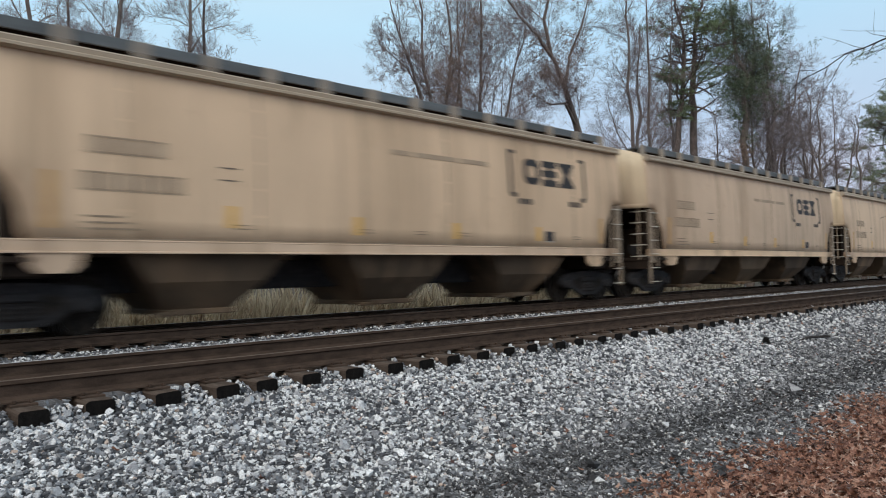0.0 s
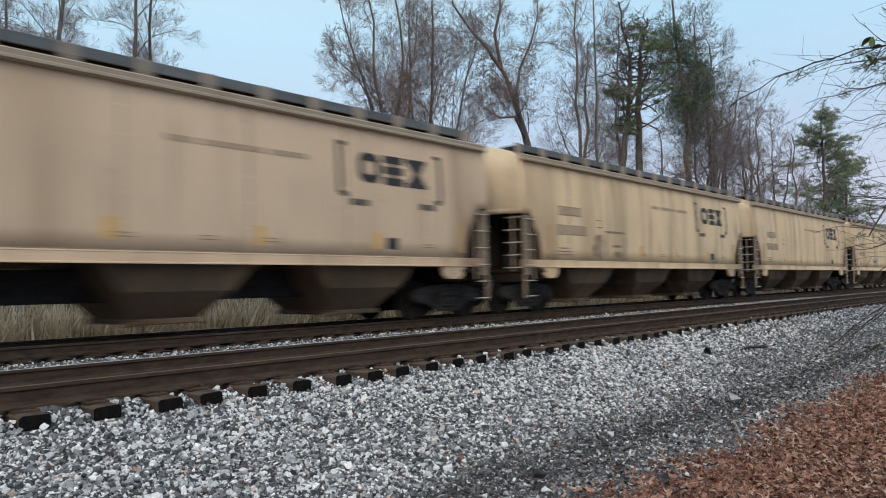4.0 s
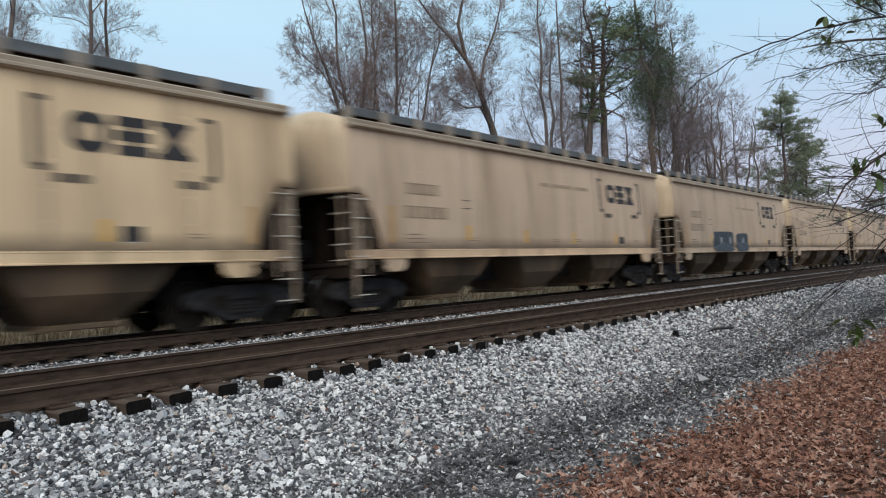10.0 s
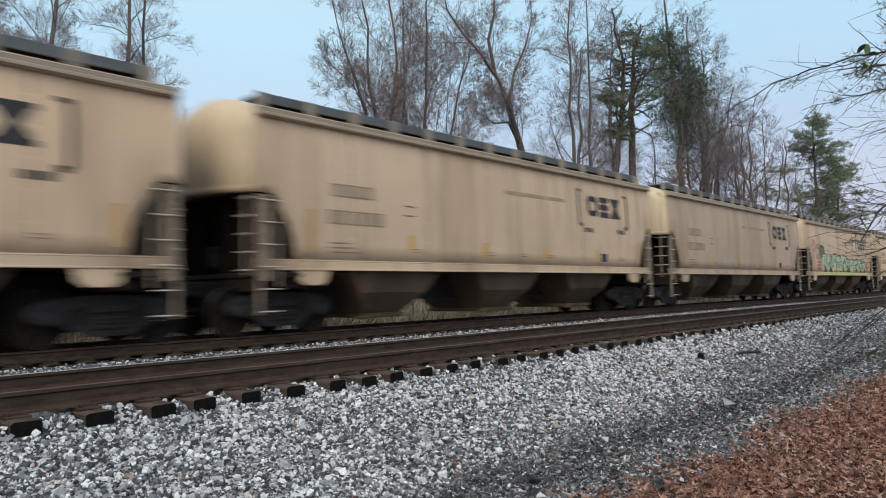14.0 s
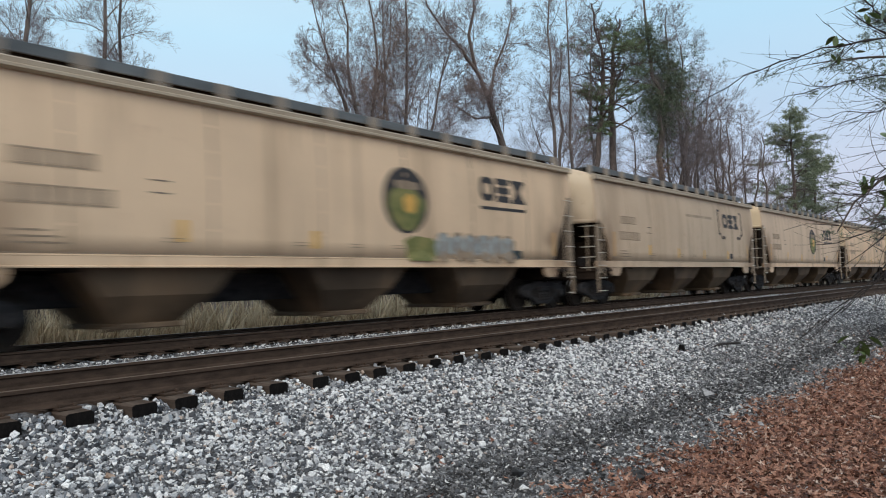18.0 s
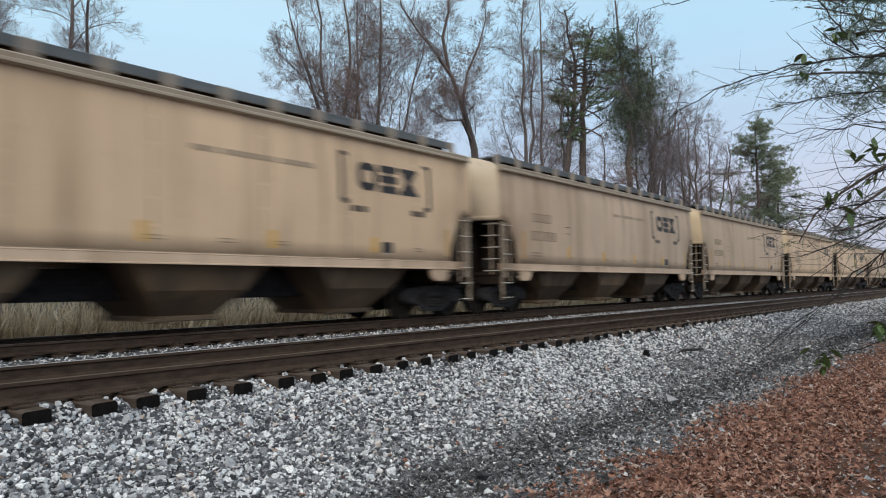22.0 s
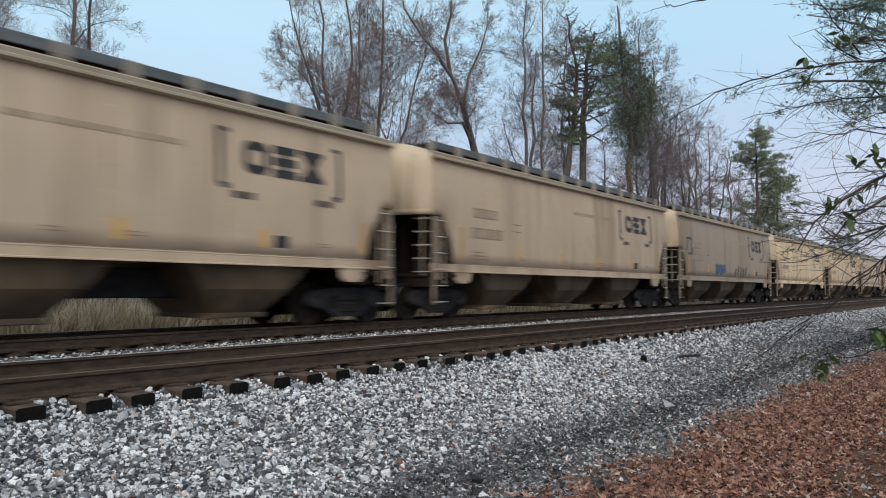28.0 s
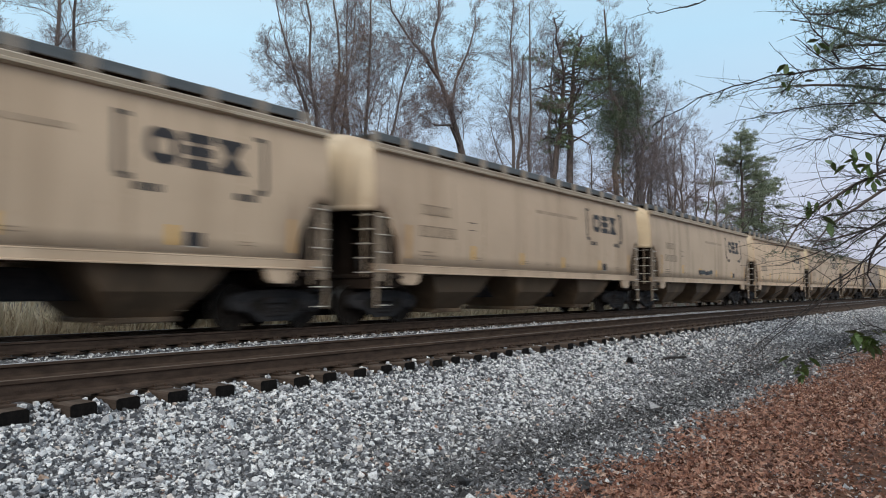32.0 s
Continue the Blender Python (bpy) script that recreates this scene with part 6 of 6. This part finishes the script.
        for x, z in ((11.10, 2.40), (11.36, 2.40), (13.05, 2.42), (13.31, 2.42)):
            part("logo_dot", bars(o + x, z, (0.2,), 0.13), M_MARK, car)
        for x, w in ((7.30, 0.50), (7.92, 1.18), (9.22, 0.84)):
            part("slogan_line", bars(o + x, 3.18, (w,), 0.10), M_PALEMARK, car, "faded line of small lettering")
    part("placard", bars(o + 12.05, 1.54, (0.34,), 0.24), M_MARK, car, "small dark placard")
    part("placard_line", bars(o + 12.08, 1.52, (0.28,), 0.02, 0), M_RUNG, car)
    for x, z, h in ((1.10, 1.55, 0.80), (3.80, 1.62, 0.36), (6.35, 1.56, 0.34), (8.95, 1.54, 0.34), (11.72, 1.54, 0.34), (14.33, 1.52, 0.66)):
        part("reflector", bars(o + x * length / 15.4, z, (0.16,), h), M_RUSTMARK if h > 0.5 else M_REFLECT, car, "worn orange strip" if h > 0.5 else "yellow reflective strip")
    for x in (3.95, 6.5, 7.9, 9.15, 13.2):
        part("stencil_line", bars(o + x, 1.60, (0.3,), 0.02), M_FAINT, car)
        part("stencil_line", bars(o + x, 1.66, (0.24,), 0.02), M_FAINT, car)
    return car


M_OLIVE = surface("faded_green_emblem", [(0.3, (0.10, 0.13, 0.04)), (0.7, (0.30, 0.27, 0.10))], 4, 0.6)
M_MINT = surface("pale_green_spray_paint", [(0.3, (0.42, 0.58, 0.36)), (0.7, (0.60, 0.72, 0.48))], 3, 0.5)
M_LEMON = surface("yellow_spray_paint", [(0.3, (0.62, 0.56, 0.20)), (0.7, (0.72, 0.66, 0.30))], 3, 0.5)
M_INK = surface("black_spray_paint", [(0.3, (0.012, 0.02, 0.02)), (0.7, (0.03, 0.045, 0.045))], 3, 0.45)
M_TEAL = surface("dark_teal_spray_paint", [(0.3, (0.010, 0.020, 0.028)), (0.7, (0.022, 0.045, 0.060))], 3, 0.45)
M_BLUE = surface("faded_blue_spray_paint", [(0.3, (0.03, 0.06, 0.12)), (0.7, (0.09, 0.13, 0.20))], 3, 0.5)
M_ROSE = surface("faint_rose_spray_paint", [(0.3, (0.50, 0.24, 0.20)), (0.7, (0.62, 0.38, 0.29))], 5, 0.6)
M_PINK = surface("magenta_spray_paint", [(0.3, (0.35, 0.06, 0.12)), (0.7, (0.52, 0.15, 0.22))], 3, 0.5)
M_SILVER = surface("silver_spray_paint", [(0.3, (0.30, 0.32, 0.31)), (0.7, (0.46, 0.48, 0.46))], 3, 0.4, 0.3)


def graffiti(car, style, seed):
    """Sprayed shapes low on the near side: rounded blocks with dark edges and lighter fills, no letters."""
    rng = random.Random(seed)
    o = -7.7
    if style == "mural":
        base = Mesh()
        for k in range(24):
            x = o + 2.2 + k * 0.48
            n = len(base.v)
            base.v += [(x, -HALF - 0.028, SILL0 + 0.02), (x + 0.48, -HALF - 0.028, SILL0 + 0.02), (x + 0.48, -HALF - 0.028, SILL1 - 0.01), (x, -HALF - 0.028, SILL1 - 0.01)]
            base.f.append((n, n + 1, n + 2, n + 3))
            base.m.append(0)
        part("spray_base", base, M_LEMON, car, "yellow-green lower band of a sprayed mural")
        for k in range(10):
            x, top = o + 3.15 + k * 1.06, 2.46 - 0.04 * k + rng.uniform(-0.08, 0.08)
            cz, rz, tl = (top + 1.42) / 2, (top - 1.42) / 2, rng.uniform(-0.15, 0.22)
            part("spray_shadow", blob(x + 0.07, cz + 0.02, 0.50, rz + 0.04, rng, 18, 0.10, 0.008, 0.45, tl), M_INK, car, "black edge of a sprayed mural")
            part("spray_block", blob(x, cz, 0.46, rz - 0.02, rng, 18, 0.10, 0.011, 0.45, tl), M_MINT, car, "pale green sprayed block")
            part("spray_block", blob(x, 1.60, 0.36, 0.14, rng, 14, 0.22, 0.013, 0.6), M_LEMON, car, "yellow sprayed patch")
            wide = k % 3 == 1
            part("spray_cut", blob(x + rng.uniform(-0.12, 0.12), cz + rng.uniform(-0.06, 0.18), rng.uniform(0.16, 0.26) if wide else rng.uniform(0.05, 0.10), 0.06 if wide else rz * rng.uniform(0.25, 0.4), rng, 12, 0.2, 0.015, 0.5, tl), M_INK, car)
            for side, low, tall in ((-0.24, 0.2, 0.10), (0.22, 0.55, 0.16), (0.05, -0.1, 0.06))[:1 + (k * 7 + 3) % 3]:
                part("spray_cut", blob(x + side, 1.55 + low, 0.05 + 0.02 * (k % 3), tall, rng, 10, 0.25, 0.016, 0.6, 0.5 - 0.3 * (k % 4)), M_INK, car)
            part("spray_highlight", blob(x - 0.04 + tl * rz * 0.8, top - 0.10, 0.30, 0.035, rng, 12, 0.2, 0.016), M_RUNG, car, "white highlight stroke")
            part("spray_block", blob(x + rng.uniform(-0.25, 0.25), 1.50, 0.15, 0.06, rng, 10, 0.3, 0.017), M_PINK if k % 2 else M_REFLECT, car, "coloured sprayed patch")
        for x, z, rx, rz, tl in ((13.75, 1.95, 0.05, 0.50, 0.35), (13.35, 1.66, 0.50, 0.07, 0.0), (14.0, 1.60, 0.25, 0.12, 0.0)):
            part("spray_stroke", blob(o + x, z, rx, rz, rng, 12, 0.2, 0.009, 0.7, tl), M_REFLECT if rx < 0.3 else M_PINK, car, "orange and pink sprayed stroke")
        part("spray_shadow", blob(o + 2.75, 2.55, 0.52, 0.34, rng, 18, 0.06, 0.008, 1.0), M_INK, car)
        part("spray_block", blob(o + 2.75, 2.52, 0.42, 0.24, rng, 16, 0.1, 0.009, 1.0), M_OLIVE, car, "dark green sprayed dome")
        for a in range(6):
            part("spray_petal", blob(o + 1.2 + 0.30 * math.cos(a * 1.047), 2.78 + 0.27 * math.sin(a * 1.047), 0.17, 0.15, rng, 12, 0.25, 0.007 + 0.0004 * a, 0.9), M_ROSE, car, "faint rose sprayed petal")
        for z in (1.60, 1.76, 1.92):
            part("spray_bar", blob(o + 2.2, z, 0.42, 0.045, rng, 12, 0.2, 0.010), M_PINK, car, "dull red sprayed bar")
        part("spray_block", blob(o + 13.4, 1.70, 0.55, 0.16, rng, 14, 0.3, 0.008), M_PINK, car)
    elif style == "teal":
        for a, b, c in ((4.12, 6.70, 2.10), (7.06, 8.74, 2.05)):
            part("spray_block", blob(o + (a + b) / 2, (1.22 + c) / 2, (b - a) / 2, (c - 1.22) / 2, rng, 30, 0.07, square=0.35), M_TEAL, car, "dark teal sprayed block")
            for k in range(4 if b - a > 2 else 3):
                part("spray_cut", blob(o + a + 0.4 + k * 0.58, 1.80 - 0.1 * (k % 2), 0.10, 0.16, rng, 10, 0.2, 0.010), M_SILVER if k % 2 else M_INK, car)
    elif style == "tag":
        part("spray_tag", blob(o + 5.9, 1.82, 0.66, 0.20, rng, 18, 0.35), M_SILVER, car, "small pale grey sprayed tag")
        part("spray_tag", blob(o + 5.7, 1.76, 0.30, 0.08, rng, 14, 0.3, 0.010), M_TEAL, car)
        part("spray_tag", blob(o + 6.2, 1.90, 0.10, 0.10, rng, 14, 0.3, 0.010), M_TEAL, car)
    elif style == "scrawl":
        for k in range(5):
            x, z = o + 7.2 + k * 0.46, 1.80 + rng.uniform(-0.06, 0.06)
            part("spray_tag", blob(x, z, 0.19, 0.27, rng, 12, 0.25), M_INK if k % 2 else M_MARK, car, "worn dark sprayed scrawl")
            part("spray_cut", blob(x, z + 0.07, 0.10, 0.13, rng, 10, 0.2, 0.011), M_PAINT, car)
        part("spray_tag", blob(o + 8.1, 1.52, 1.1, 0.05, rng, 16, 0.4), M_MARK, car)
    elif style == "dark":
        for k in range(3):
            part("spray_tag", blob(o + 5.2 + k * 0.55, 1.78, 0.30, 0.25, rng, 12, 0.2), M_BLUE, car, "faded blue sprayed tag")
        for k in range(5):
            part("spray_tag", blob(o + 8.2 + k * 0.46, 1.72 + rng.uniform(-0.05, 0.05), 0.13, 0.23, rng, 12, 0.25, tilt=rng.uniform(-0.6, 0.6)), M_INK, car, "black sprayed tag")
        for x, z, rx, rz, tl in ((1.25, 3.05, 0.34, 0.06, 0.0), (1.0, 2.8, 0.06, 0.30, 0.3), (1.5, 2.7, 0.06, 0.36, -0.2), (1.3, 2.38, 0.22, 0.05, 0.0)):
            part("spray_stroke", blob(o + x, z, rx, rz, rng, 12, 0.2, tilt=tl), M_INK, car)
    elif style == "smear":
        for k in range(6):
            part("spray_tag", blob(o + 6.35 + k * 0.36, 1.70 + rng.uniform(-0.07, 0.07), 0.24, 0.11, rng, 12, 0.4), M_INK if k % 3 else M_MARK, car, "black sprayed smear")
    elif style == "green":
        part("spray_tag", blob(o + 3.75, 1.78, 0.28, 0.34, rng, 16, 0.3), M_FAINT, car, "murky brown sprayed patch")
        part("spray_tag", blob(o + 3.8, 1.80, 0.18, 0.22, rng, 14, 0.3, 0.010), M_PALEMARK, car)
        for x, z, rx, rz, tl in ((4.7, 2.28, 0.62, 0.035, 2.0), (4.2, 1.86, 0.04, 0.40, 0.2), (5.35, 1.80, 0.04, 0.34, 0.1), (4.85, 1.86, 0.3, 0.04, 2.0), (4.9, 1.60, 0.25, 0.10, 0.0)):
            part("spray_stroke", blob(o + x, z, rx, rz, rng, 14, 0.15, tilt=tl * 0.1), M_FAINT, car, "thin dark sprayed line")
    elif style == "outline":
        for k in range(5):
            part("spray_tag", blob(o + 4.6 + k * 0.5, 1.86, 0.22, 0.17, rng, 14, 0.25), M_FAINT, car, "faint sprayed outline")
            part("spray_tag", blob(o + 4.6 + k * 0.5, 1.86, 0.17, 0.12, rng, 14, 0.25, 0.010), M_PAINT, car)
    elif style == "silver":
        part("spray_block", blob(o + 9.35, 1.62, 0.55, 0.28, rng, 18, 0.12), M_OLIVE, car, "murky green sprayed block")
        for k in range(6):
            x = o + 10.1 + k * 0.52
            part("spray_shadow", blob(x + 0.03, 1.68, 0.30, 0.33, rng, 14, 0.15, 0.006, 0.8), M_FAINT, car, "dark edge of a grey sprayed block")
            part("spray_block", blob(x, 1.70, 0.25, 0.28, rng, 14, 0.18, 0.009, 0.8), M_SILVER, car, "silver-grey sprayed block")
            part("spray_cut", blob(x + rng.uniform(-0.05, 0.05), 1.70, 0.05, 0.12, rng, 10, 0.2, 0.011), M_FAINT, car)
        part("spray_block", blob(o + 13.1, 1.52, 0.30, 0.12, rng, 14, 0.2), M_INK, car)


STYLES = {-1: "tag", -3: "green", -5: "scrawl", -8: "teal", -11: "mural", -14: "outline", -15: "emblem", -17: "silver", -25: "dark", -29: "smear"}
OLD, DULL, FRESH = (-25,), (-6, -7, -8, -12, -16, -19, -22, -26, -27, -29, -30, -31), (-1, -2, -3, -10, -24)
CARS = []


def train():
    """All wagons of the train, from the one far ahead to the last that comes into view."""
    body = 15.4
    normal = hopper_car(body, round_notch, 2.70, False)
    special = hopper_car(body + EXTRA, straight_notch, 3.25, True)
    for k in range(8, -35, -1):
        longer = k in (-15, -17)
        first = normal if not longer else special
        gap = PITCH * k - EXTRA * ((k <= -15) + (k <= -17))
        x0 = gap + (body + (EXTRA if longer else 0)) / 2
        car = first
        if first.get("used"):
            car = copy_thing(first, pose(x0, CENTRE2, 0))
            del car["used"]
        else:
            first["used"] = 1
        CARS.append((car, x0))
        if k in OLD + DULL + FRESH:
            tagged(car, ("dirty greyed-tan" if k in OLD else "dusty dull-tan" if k in DULL else "cleaner bright-tan") + " three-bay covered hopper wagon rolling on the far track", "freight wagon", "hopper wagons of the train")
            for ob in car.children:
                if ob.name.split(".")[0] in ("side_panel", "side_sill", "bolster_plate"):
                    ob.material_slots[0].link = "OBJECT"
                    ob.material_slots[0].material = M_PAINTOLD if k in OLD else M_PAINTDULL if k in DULL else M_PAINTNEW
        if STYLES.get(k):
            graffiti_queue.append((car, STYLES[k], 100 + k))
    for first in (normal, special):
        del first["used"]
    for car, style, seed in graffiti_queue:
        graffiti(car, style, seed)
        if style in ("mural", "teal", "silver", "emblem"):
            tagged(car, {"mural": "weathered tan hopper wagon with a green sprayed mural", "teal": "weathered tan hopper wagon with dark teal sprayed blocks", "emblem": "weathered tan hopper wagon with a dark round emblem", "silver": "weathered tan hopper wagon with a round emblem and grey graffiti"}[style])


graffiti_queue = []


def motions():
    times = [2.0 * i for i in range(17)]
    for car, x0 in CARS:
        walk(car, [(t, pose(x0 + run(t), CENTRE2, 0)) for t in times])


# ---- putting it all in place ----
ground()
loose_ground()
woods()
train()
shrub()
fallen_stick()
dark_rock()
track("track_near", TIE_END, 180, M_RAILDULL, M_RAILTOP, "near railway track on weathered wooden ties", 30, 40)
track("track_far", TRACK2, 120, M_RAILDULL, M_RAILTOP, "far railway track under the moving train", 14, 60)
motions()
